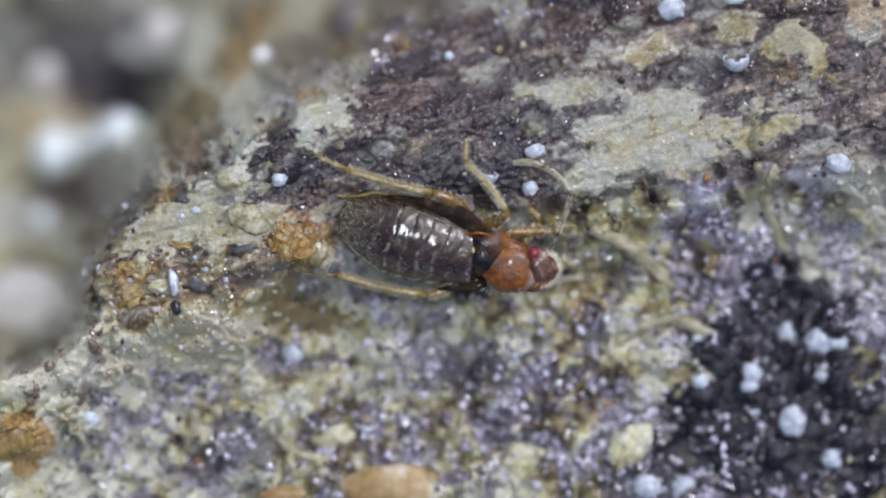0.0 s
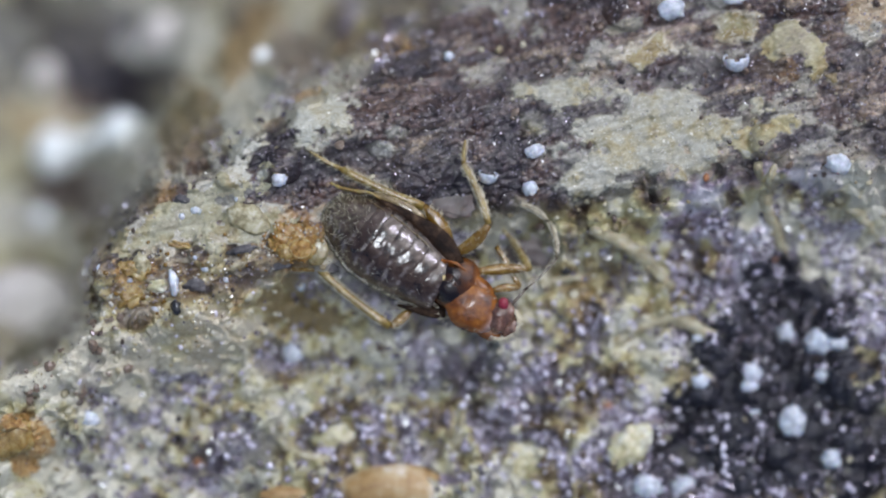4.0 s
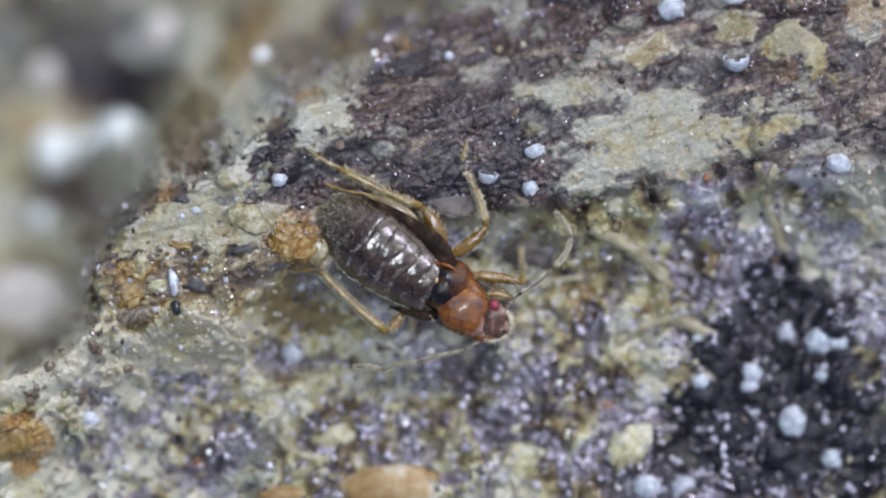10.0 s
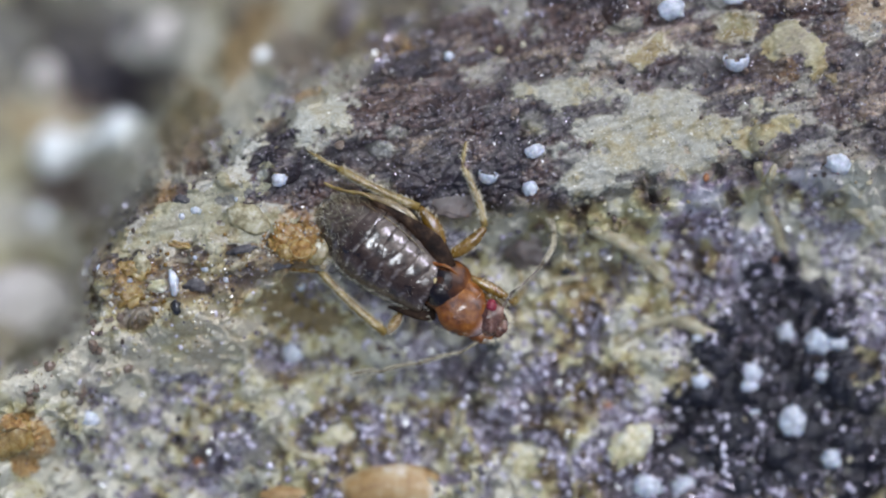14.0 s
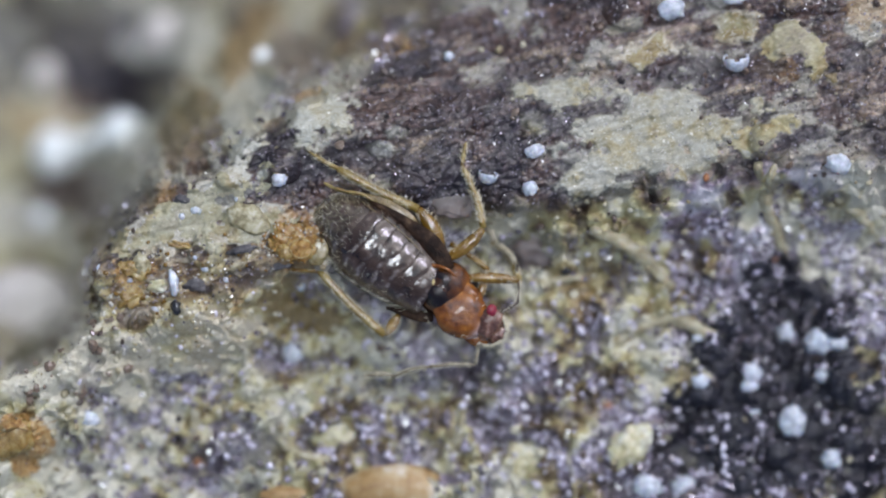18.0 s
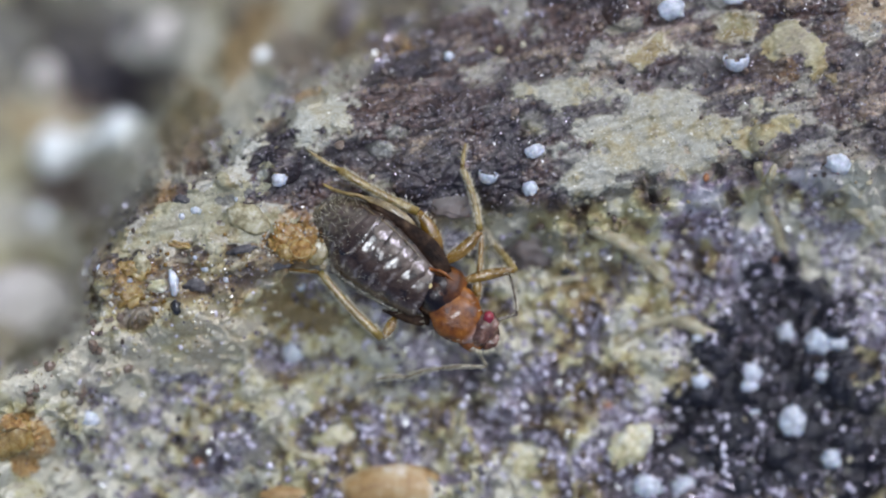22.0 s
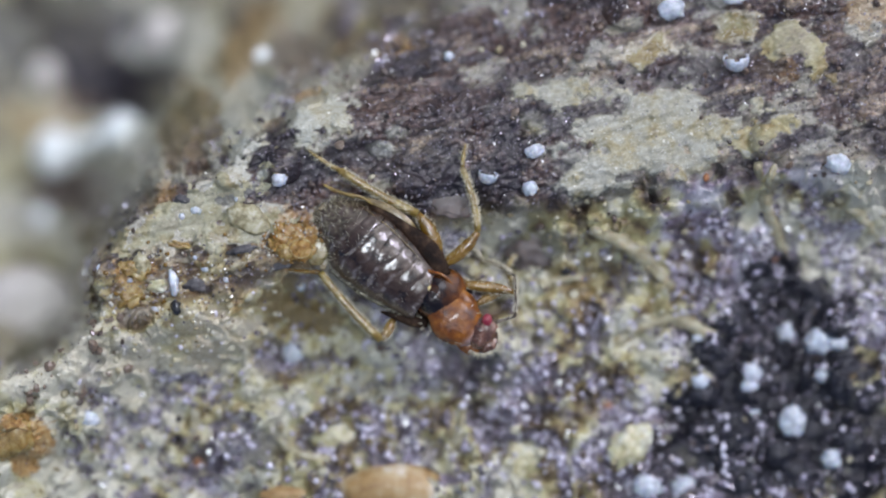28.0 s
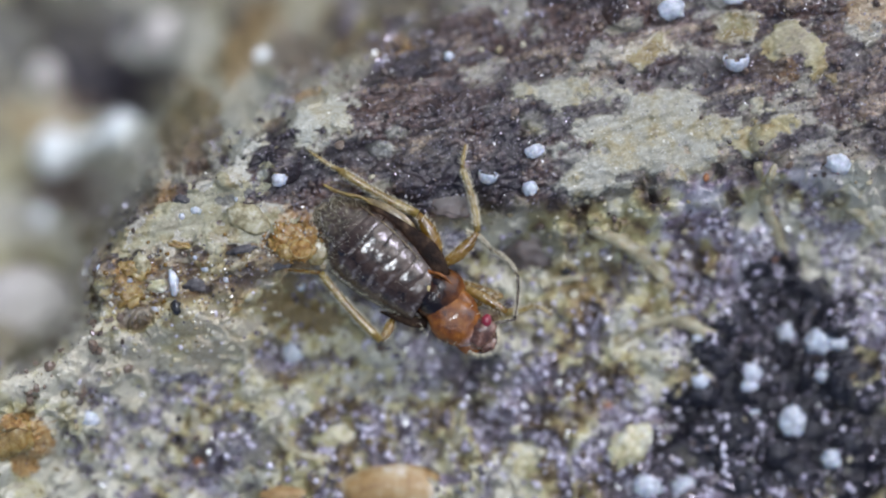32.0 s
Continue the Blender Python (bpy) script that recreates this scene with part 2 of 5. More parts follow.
CUTICLE = cuticle_material()
RUST = pigmented(stony("rust_cuticle", [(0.28, (0.045, 0.012, 0.003)), (0.45, (0.140, 0.041, 0.005)), (0.6, (0.225, 0.076, 0.009)), (0.76, (0.36, 0.15, 0.030))], 22, (0.16, 0.32), 3.0, coat=0.35, inner=0.12, shine=0.4))
HEADC = stony("brown_cuticle", [(0.32, (0.030, 0.011, 0.007)), (0.46, (0.095, 0.038, 0.023)), (0.58, (0.17, 0.082, 0.055)), (0.74, (0.32, 0.21, 0.17))], 13, (0.12, 0.28), 2.4, coat=1.0, inner=0.15)
BROWNC = stony("wing_pad_cuticle", [(0.30, (0.005, 0.003, 0.002)), (0.46, (0.016, 0.008, 0.005)), (0.60, (0.038, 0.021, 0.012)), (0.76, (0.11, 0.072, 0.042))], 20, (0.45, 0.7), 5.0, shine=0.15)
LEG = stony("amber_leg", [(0.25, (0.115, 0.056, 0.007)), (0.5, (0.225, 0.125, 0.018)), (0.8, (0.42, 0.28, 0.08))], 16, (0.14, 0.30), 0.9, coat=0.6, inner=0.2, see=0.28)
FELER = stony("grey_feeler", [(0.25, (0.085, 0.066, 0.040)), (0.5, (0.20, 0.165, 0.10)), (0.8, (0.42, 0.37, 0.25))], 10, (0.2, 0.4), 1.0, coat=0.3, see=0.35)
DUSK = stony("dusky_feeler", [(0.25, (0.016, 0.010, 0.007)), (0.5, (0.050, 0.034, 0.022)), (0.8, (0.16, 0.12, 0.08))], 12, (0.12, 0.3), 1.0, coat=0.5, see=0.1)
SHIN = stony("straw_shin", [(0.25, (0.13, 0.082, 0.012)), (0.5, (0.27, 0.185, 0.038)), (0.8, (0.52, 0.42, 0.16))], 12, (0.20, 0.40), 1.2, coat=0.35, inner=0.2, see=0.32)
COLLAR = stony("collar_cuticle", [(0.3, (0.12, 0.06, 0.045)), (0.6, (0.30, 0.20, 0.18)), (0.8, (0.45, 0.36, 0.36))], 14, (0.2, 0.4), 1.2, coat=0.4, inner=0.2)
AMBERSKIN = stony("olive_flap", [(0.3, (0.09, 0.055, 0.016)), (0.5, (0.20, 0.14, 0.05)), (0.75, (0.38, 0.31, 0.16))], 14, (0.2, 0.4), 2.0, coat=0.4, see=0.2)
# pale base colour stands in for pinpoint glints too small to reflect visibly
GLINT = stony("wet_glint", [(0.3, (0.42, 0.40, 0.32)), (0.7, (0.66, 0.64, 0.56))], 10, (0.22, 0.32), 0.2, coat=0.5)
GLINT.node_tree.nodes["Principled BSDF"].inputs["IOR"].default_value = 2.3
DROP = stony("amber_drop", [(0.3, (0.11, 0.046, 0.008)), (0.45, (0.26, 0.130, 0.022)), (0.6, (0.36, 0.22, 0.060)), (0.75, (0.42, 0.34, 0.16))], 14, (0.30, 0.55), 5.0, coat=0.1, inner=0.3)
SLATE = stony("slate_flake", [(0.3, (0.035, 0.033, 0.038)), (0.6, (0.10, 0.095, 0.10)), (0.8, (0.22, 0.21, 0.21))], 12, (0.4, 0.7), 3.0)
SKIN = stony("clear_skin", [(0.3, (0.16, 0.12, 0.04)), (0.5, (0.28, 0.22, 0.09)), (0.8, (0.44, 0.38, 0.22))], 12, (0.10, 0.25), 1.6, coat=0.4, inner=0.2, see=0.35)
CLEAR = stony("clear_margin", [(0.3, (0.24, 0.21, 0.12)), (0.8, (0.50, 0.46, 0.32))], 12, (0.15, 0.3), 0.8, coat=0.2, see=0.85)
HAIR = stony("pale_bristle", [(0.3, (0.66, 0.60, 0.42)), (0.8, (0.82, 0.79, 0.66))], 10, (0.2, 0.4), 0.2, coat=0.3)
RUBY = stony("ruby_eye", [(0.3, (0.09, 0.004, 0.012)), (0.5, (0.24, 0.014, 0.035)), (0.7, (0.42, 0.06, 0.10))], 3, (0.08, 0.2), 1.6, coat=0.6, inner=0.2)
CREAM = stony("cream_cuticle", [(0.3, (0.45, 0.36, 0.14)), (0.8, (0.65, 0.56, 0.28))], 12, (0.3, 0.5))

# ---- the bark: one sheet, fine near the nymph and coarser outwards ----
rng = np.random.default_rng(7)
LATTICE = rng.random((256, 256))


def vnoise(x, y, shift=0):
    """Smooth value noise with unit cells."""
    x, y = x + shift * 17.3, y + shift * 31.7
    i, j = np.floor(x).astype(int), np.floor(y).astype(int)
    f, g = x - i, y - j
    f, g = f * f * f * (f * (f * 6 - 15) + 10), g * g * g * (g * (g * 6 - 15) + 10)
    i0, i1, j0, j1 = i % 256, (i + 1) % 256, j % 256, (j + 1) % 256
    a = LATTICE[i0, j0] * (1 - f) + LATTICE[i1, j0] * f
    b = LATTICE[i0, j1] * (1 - f) + LATTICE[i1, j1] * f
    return a * (1 - g) + b * g


def fbm(u, v, size, octaves=4, shift=0, turn=0.0, long=1.0):
    """Layered noise between -1 and 1; long stretches it along the heading turn."""
    c, s = math.cos(turn), math.sin(turn)
    x, y = (u * c + v * s) / long, -u * s + v * c
    out, amp, tot = 0.0, 1.0, 0.0
    for k in range(octaves):
        out = out + amp * (vnoise(x / size, y / size, shift + k) * 2 - 1)
        tot, amp, size = tot + amp, amp * 0.55, size * 0.5
    return out / tot


def smooth(x, a, b):
    t = np.clip((x - a) / (b - a), 0, 1)
    return t * t * (3 - 2 * t)


def side(u, v, line):
    """Signed distance to an open line of points, positive on the left of its run on the plan (v down)."""
    best, sign = np.full(np.shape(u), 1e12), np.zeros(np.shape(u))
    for (a, b), (c, d) in zip(line, line[1:]):
        t = np.clip(((u - a) * (c - a) + (v - b) * (d - b)) / ((c - a) ** 2 + (d - b) ** 2), 0, 1)
        q = (u - a - t * (c - a)) ** 2 + (v - b - t * (d - b)) ** 2
        s = np.sign((c - a) * (v - b) - (d - b) * (u - a))
        near = q < best
        best, sign = np.where(near, q, best), np.where(near, s, sign)
    return -np.sqrt(best) * sign


BRINK = [(-400, 790), (0, 672), (95, 640), (160, 590), (184, 535), (172, 475), (235, 385), (340, 315), (480, 250), (620, 165), (760, 65), (850, -10), (1150, -400)]
LEDGE = [(-400, 860), (60, 652), (190, 560), (320, 528), (430, 478), (540, 440), (640, 385), (740, 380), (850, 350), (1000, 345), (1150, 300), (1320, 262), (1450, 262), (1800, 240)]


def lie(u, v):
    """Height of the bark without its crust."""
    wob = fbm(u, v, 90, 3, 3)
    off = (side(u, v, BRINK) + 22 * wob + 16 * fbm(u, v, 26, 3, 15)) * (1 + 1.6 * (1 - smooth(u, 60, 330)))
    low = smooth(-side(u, v, LEDGE) + 26 * fbm(u, v, 70, 3, 5), -10, 125 + 65 * smooth(u, 850, 1050) + 90 * (1 - smooth(u, 380, 560)))
    h = -26 - 140 * low
    h = h - (0.30 * smooth(u, 400, 600) + 0.40 * smooth(u, 400, 520) * (1 - smooth(u, 800, 1080))) * np.maximum(0, 200 - v) * (1 - smooth(u, 1250, 1420)) * (1 - low)
    h = h + 75 * np.exp(-((u + 10) / 80) ** 2) * smooth(v, 600, 690) * smooth(1500 - v, 0, 500)
    h = h - 850 * (1 - np.exp(-(np.maximum(off, 0) / 230) ** 1.35))
    h = h - 52 * np.exp(-(((u - 690) * 0.82 + (v - 445) * 0.57) / 120) ** 2 - ((-(u - 690) * 0.57 + (v - 445) * 0.82) / 62) ** 2)
    h = h - 38 * np.exp(-(((u - 870) / 130) ** 2 + ((v - 420) / 60) ** 2))
    h = h + (1 - low) * (16 * fbm(u, v, 70, 4, 9, -0.30, 3.5)) + low * 26 * fbm(u, v, 110, 4, 11)
    return h + 60 * smooth(np.hypot(u - 784, v - 441), 1100, 6000) * fbm(u, v, 900, 3, 13)


def outwards(lo, hi, step, reach):
    inner = np.arange(lo, hi + step, step)
    grow = step * np.cumsum(1.28 ** np.arange(1, 60))
    grow = grow[grow < reach]
    return np.concatenate([lo - grow[::-1], inner, inner[-1] + grow])


STEP = 2.1
US, VS = outwards(-90, 1660, STEP, 45000), outwards(-70, 950, STEP, 45000)
GU, GV = np.meshgrid(US, VS)
H = lie(GU, GV)
LOW = smooth(-side(GU, GV, LEDGE) + 26 * fbm(GU, GV, 70, 3, 5), -10, 60)
DEEP = smooth(side(GU, GV, BRINK), 0, 120)
HUE = smooth(0.8 * fbm(GU, GV, 105, 4, 51) + 0.55 * fbm(GU, GV, 36, 3, 53) + 0.42 * smooth(GU, 250, 1150) - 0.39 - 0.15 * smooth(GU, 800, 860) * (1 - smooth(GU, 1150, 1250)) * (1 - smooth(GV, 500, 640)), -0.16, 0.16)
# regional tone shifts; the -0.12 term paints in the shade below the ledge
MOOD = 0.50 + 0.52 * smooth(GU, 1280, 1420) * smooth(GV, 250, 320) * (1 - smooth(GV, 480, 560)) - 0.34 * smooth(GU, 820, 920) * (1 - smooth(GU, 1230, 1300)) * smooth(GV, 470, 510) * (1 - smooth(GV, 570, 620)) - 0.12 * smooth(GU, 830, 900) * smooth(GV, 300, 330) * (1 - smooth(GV, 430, 480)) + 0.20 * smooth(GU, 440, 520) * (1 - smooth(GU, 800, 850)) * smooth(GV, 450, 490) * (1 - smooth(GV, 580, 640)) + 1.05 * fbm(GU, GV, 54, 5, 55) + 0.75 * fbm(GU, GV, 125, 3, 57) + 0.30 * (1 - smooth(GU, 250, 750)) - 0.12 * smooth(GU, 784, 900) * smooth(GV, 600, 660)
HUE = HUE * (1 - 0.55 * smooth(1 - np.hypot((GU - 760) / 400, (GV - 540) / 110), 0.0, 0.4))
# straw strands raised and toned paler, glittering pits sunk and toned darker, in the low crust
WARP_U, WARP_V = GU + 26 * fbm(GU, GV, 60, 3, 111), GV + 26 * fbm(GU, GV, 60, 3, 113)
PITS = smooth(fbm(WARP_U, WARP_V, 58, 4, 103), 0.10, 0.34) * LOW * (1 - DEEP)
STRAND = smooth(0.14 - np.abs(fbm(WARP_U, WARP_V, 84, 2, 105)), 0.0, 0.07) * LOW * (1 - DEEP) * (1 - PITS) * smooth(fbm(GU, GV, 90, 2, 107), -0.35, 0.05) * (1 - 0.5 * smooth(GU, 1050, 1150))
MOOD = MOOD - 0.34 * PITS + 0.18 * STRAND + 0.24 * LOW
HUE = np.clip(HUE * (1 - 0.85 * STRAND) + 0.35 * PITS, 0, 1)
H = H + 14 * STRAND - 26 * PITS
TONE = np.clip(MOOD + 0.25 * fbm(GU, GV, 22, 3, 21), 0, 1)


def spot(u0, v0, ru, rv, turn=0.0, edge=0.26, rag=0.75, size=38, shift=40):
    """A ragged oval zone, 0 to 1."""
    c, s = math.cos(turn), math.sin(turn)
    x, y = ((GU - u0) * c + (GV - v0) * s) / ru, (-(GU - u0) * s + (GV - v0) * c) / rv
    r = np.hypot(x, y) + rag * fbm(GU, GV, size, 4, shift) + 0.30 * fbm(GU, GV, 9, 3, 45, -0.3, 2.0)
    return 1 - smooth(r, 1 - edge / 2, 1 + edge / 2)


def union(*zones):
    out = 0.0
    for z in zones:
        out = np.maximum(out, z)
    return out


# lumps of crust pressed into the sheet, each with a tone of its own
def crust(count, lo, hi, rise, chance):
    lift = np.zeros_like(H)
    for k in range(count):
        u0, v0 = rng.uniform(-80, 1650), rng.uniform(-60, 940)
        r = lo * (hi / lo) ** (rng.random() ** 1.6)
        squash, turn, tone = rng.uniform(0.55, 1.0), rng.uniform(-0.9, 0.4), rng.random()
        i0, i1 = np.searchsorted(US, (u0 - r, u0 + r))
        j0, j1 = np.searchsorted(VS, (v0 - r, v0 + r))
        u, v = GU[j0:j1, i0:i1] - u0, GV[j0:j1, i0:i1] - v0
        if u.size == 0 or rng.random() > chance(LOW[(j0 + j1) // 2, (i0 + i1) // 2]) * (1 - 0.9 * LICHEN[(j0 + j1) // 2, (i0 + i1) // 2] * (1 - LOW[(j0 + j1) // 2, (i0 + i1) // 2])):
            continue
        c, s = math.cos(turn), math.sin(turn)
        q = ((u * c + v * s) / r) ** 2 + ((-u * s + v * c) / (r * squash)) ** 2
        dome = np.sqrt(np.clip(1 - q, 0, 1)) * r * rise * squash
        sub = lift[j0:j1, i0:i1]
        up = dome > sub
        sub[up] = dome[up]
        TONE[j0:j1, i0:i1][up] = np.clip(MOOD[j0:j1, i0:i1][up] + 0.28 * (tone - 0.42), 0, 1)
    return lift


LICHEN = union(spot(1158, 232, 150, 86, -0.12, 0.7), 0.7 * spot(1000, 165, 74, 24, 0.05, 0.7), spot(1065, 302, 92, 32, -0.45, 0.7), 0.8 * union(spot(1398, 72, 38, 30, 0.2, 0.26, 1.0), spot(1445, 108, 44, 30, 0.5, 0.26, 1.0)), 0.7 * spot(1350, 235, 60, 22, -0.35),
               spot(1150, 85, 48, 26), spot(1310, 40, 40, 30), 0.6 * spot(1540, 40, 40, 34), spot(330, 385, 150, 38, -0.5), spot(440, 400, 75, 34, -0.25), spot(560, 200, 70, 55, -0.5),
               spot(680, 265, 26, 12, 0, 0.5, 0.6, 14), 0.6 * spot(620, 120, 45, 24, -0.6), 0.6 * spot(1500, 350, 110, 75, 0, 0.7, 0.9), 0.8 * spot(315, 270, 120, 55, -0.5, 0.6, 0.7),
               0.5 * spot(1000, 480, 60, 70, 0, 0.6, 0.7), spot(780, 560, 120, 36, 0.3), 0.6 * spot(1540, 480, 60, 190, 0, 0.7, 0.8), 0.6 * spot(470, 640, 90, 60), 0.3 * spot(280, 640, 120, 80),
               0.28 * DEEP * smooth(fbm(GU, GV, 130, 3, 91), -0.35, 0.15), spot(300, 60, 75, 70), 0.35 * spot(250, 760, 230, 110, 0, 0.9, 0.9, 60), 0.3 * spot(430, 560, 120, 50, 0, 0.8, 0.9), 0.45 * spot(610, 545, 150, 60, 0.5, 0.8, 0.9),  spot(420, 170, 110, 80, -0.6), spot(640, 690, 70, 40), 0.5 * spot(1150, 610, 120, 34, 0.2))
LICHEN = LICHEN * (1 - 0.9 * LOW * (1 - DEEP) * (1 - smooth(fbm(GU, GV, 40, 4, 101), -0.05, 0.2)))
SOOT_SHADE = union(spot(1378, 720, 168, 200, 0.1, 0.35, 0.55, 60), spot(1400, 530, 110, 60, 0.2, 0.4, 0.6, 50), spot(1520, 800, 90, 120), spot(1200, 830, 60, 60, 0, 0.5, 0.8)) * (0.90 + 0.10 * smooth(fbm(GU, GV, 40, 3, 61), -0.3, 0.1))
SOOT_SHADE = union(SOOT_SHADE, 0.75 * spot(0, 15, 180, 110), 0.8 * spot(830, 665, 85, 45, 0.1, 0.7, 0.9), 0.7 * spot(430, 800, 75, 45, 0, 0.7, 0.9), 0.75 * spot(760, 320, 130, 42, 0.25, 0.6, 0.8), 0.7 * spot(650, 280, 70, 26, 0.3, 0.6, 0.8),
             # the narrow strip at (1060, 330) is the ledge's shadow put into the colour
             0.6 * spot(150, 130, 115, 62, 0.2), 0.65 * spot(1060, 330, 120, 20, -0.12), 0.2 * spot(1440, 395, 45, 70, 0, 0.7, 0.9), 0.6 * spot(390, 350, 70, 14, -0.25, 0.6, 0.9, 16),
             0.6 * spot(1250, 130, 140, 30, -0.1, 0.6, 0.9), 0.5 * spot(940, 440, 60, 40, 0, 0.6, 0.9), 0.12 * spot(180, 330, 130, 60, -0.4))
BARE = (1 - LOW) * (1 - LICHEN) * (1 - 0.7 * DEEP)
SOOT_SHADE = np.maximum(SOOT_SHADE, 0.78 * BARE * smooth(fbm(GU, GV, 60, 5, 121, -0.3, 1.8), 0.06, 0.28))
SOOT_SHADE = np.maximum(SOOT_SHADE, 0.5 * BARE * spot(890, 190, 120, 60, -0.2, 0.7, 0.9))
LICHEN = np.maximum(LICHEN, 0.55 * BARE * (1 - SOOT_SHADE) * smooth(fbm(GU, GV, 48, 5, 123, -0.3, 1.8), 0.16, 0.36))
LICHEN = np.maximum(LICHEN, 0.55 * spot(195, 345, 95, 50, -0.4, 0.8, 0.9))
LICHEN = np.maximum(LICHEN, 0.28 * union(spot(60, 655, 120, 50, -0.5, 0.5, 0.9, 24), spot(140, 585, 50, 60, 0, 0.5, 0.9, 24)) * smooth(fbm(GU, GV, 24, 4, 125), -0.35, 0.0))
WARM = union(0.32 * spot(345, 595, 34, 70, -0.35, 0.7, 0.9, 22), 0.30 * spot(1022, 505, 48, 62, 0, 0.7, 0.9), 0.16 * spot(250, 520, 280, 190, 0, 0.9, 0.5), 0.75 * spot(522, 432, 62, 48, 0, 0.9, 0.9, 20), 0.25 * spot(1150, 85, 48, 26), 0.25 * spot(1310, 40, 40, 30), 0.15 * union(spot(1398, 72, 38, 30, 0.2, 0.26, 1.0), spot(1445, 108, 44, 30, 0.5, 0.26, 1.0)), 0.3 * spot(1200, 270, 90, 30), 0.4 * spot(30, 190, 80, 50), 0.5 * spot(280, 345, 45, 22, -0.3), 0.9 * spot(235, 475, 40, 26), 0.22 * spot(300, 470, 110, 50, -0.3, 0.8, 0.9, 24), spot(20, 775, 60, 55), 0.7 * spot(530, 165, 34, 12, -0.3), 0.6 * spot(700, 75, 40, 22),
             0.3 * spot(1385, 120, 40, 30), 0.5 * spot(1560, 20, 60, 30), 0.25 * spot(340, 560, 80, 35), 0.45 * spot(420, 60, 40, 90, 0.5))
H += crust(1900, 10, 44, 0.9, lambda low: 0.12 + 0.88 * low)
H += crust(5000, 3, 9, 0.9, lambda low: 0.65 - 0.25 * low)
H += (2.6 * fbm(GU, GV, 9, 3, 31) + (1 - LOW) * 5 * fbm(GU, GV, 16, 3, 33, -0.3, 3.0)) * (1 - 0.6 * LICHEN * (1 - LOW))

OCHRE = union(spot(265, 505, 130, 80, -0.3, 0.6, 0.8), spot(440, 450, 150, 42, -0.1, 0.6, 0.8))
TONE = np.clip(TONE - OCHRE * (0.10 + 0.55 * smooth(fbm(GU, GV, 30, 4, 127), 0.0, 0.25)), 0, 1)
HUE = HUE * (1 - OCHRE)
# dark olive tone near (548, 556) paints the shadow under the hind leg
LEG_SHADE = spot(548, 556, 95, 40, 0.15, 0.7, 0.8)
OLIVE_SHADE_ZONE = union(0.8 * spot(1022, 505, 46, 60, 0, 0.7, 0.9), spot(315, 215, 55, 80), 0.8 * spot(400, 60, 36, 90, 0.5), 0.6 * spot(20, 330, 60, 60), 0.7 * spot(540, 530, 60, 34, 0, 0.7, 0.9), LEG_SHADE)
TONE = TONE * (1 - OLIVE_SHADE_ZONE) + (0.36 - 0.04 * LEG_SHADE) * OLIVE_SHADE_ZONE
HUE = HUE * (1 - OLIVE_SHADE_ZONE)
LICHEN = LICHEN * (1 - OLIVE_SHADE_ZONE)
PLUM = union(spot(150, 125, 115, 62, 0.2), 0.7 * spot(60, 340, 100, 60), 0.6 * spot(500, 90, 60, 50)) * smooth(DEEP, 0.0, 0.3)
HUE = np.maximum(HUE, PLUM)
TONE = TONE * (1 - 0.9 * PLUM) + 0.9 * 0.16 * PLUM
LICHEN = LICHEN * (1 - PLUM)
WOOD = (1 - LOW) * smooth(GU, 140, 280) * (1 - smooth(GV, 490, 550) * (1 - smooth(GU, 520, 640))) * (1 - 0.75 * DEEP) * (1 - 0.85 * OCHRE) * smooth(fbm(GU, GV, 60, 4, 71, -0.3, 2.5), -0.85, -0.40)
H += 4 * LICHEN * (1 - LOW) * (1 + 0.15 * fbm(GU, GV, 7, 2, 77)) - 3 * SOOT_SHADE


def height(u, v):
    """Height of the finished bark at a place of the plan."""
    i, j = np.clip(np.searchsorted(US, u), 0, len(US) - 1), np.clip(np.searchsorted(VS, v), 0, len(VS) - 1)
    return H[j, i]


def build_bark():
    n, m = len(US), len(VS)
    co = np.stack([(GU - MID_U) * U, (MID_V - GV) * U, H * U], -1).reshape(-1, 3)
    a = np.arange(n * m).reshape(m, n)
    quads = np.stack([a[1:, :-1], a[1:, 1:], a[:-1, 1:], a[:-1, :-1]], -1).reshape(-1, 4)
    me = bpy.data.meshes.new("ground")
    me.vertices.add(n * m)
    me.vertices.foreach_set("co", co.astype(np.float32).ravel())
    me.loops.add(quads.size)
    me.loops.foreach_set("vertex_index", quads.astype(np.int32).ravel())
    me.polygons.add(len(quads))
    me.polygons.foreach_set("loop_start", np.arange(0, quads.size, 4, dtype=np.int32))
    me.update(calc_edges=True)
    me.polygons.foreach_set("use_smooth", np.ones(len(quads), dtype=bool))
    zones = np.stack([LICHEN, SOOT_SHADE, WARM, WOOD], -1).reshape(-1, 4)
    me.attributes.new("zones", "FLOAT_COLOR", "POINT").data.foreach_set("color", zones.astype(np.float32).ravel())
    me.attributes.new("hue", "FLOAT", "POINT").data.foreach_set("value", HUE.astype(np.float32).ravel())
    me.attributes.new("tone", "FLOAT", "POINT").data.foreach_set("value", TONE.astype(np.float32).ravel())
    me.materials.append(BARK)
    return tagged(new("ground", me), "weathered bark with pale lichen, sooty crust and a broken brink", "ground", kind="structure")


build_bark()


# ---- helpers for things ----
def mesh_of(name, bm, mat, flat=False):
    me = bpy.data.meshes.new(name)
    bm.normal_update()
    for f in bm.faces:
        f.smooth = not flat
    bm.to_mesh(me)
    bm.free()
    me.materials.append(mat)
    return me


def part(name, bm, mat, parent, label="", flat=False, place=None):
    ob = new(name, mesh_of(name, bm, mat, flat))
    ob.parent = parent
    if place is not None:
        ob.location = place
    return tagged(ob, label) if label else ob


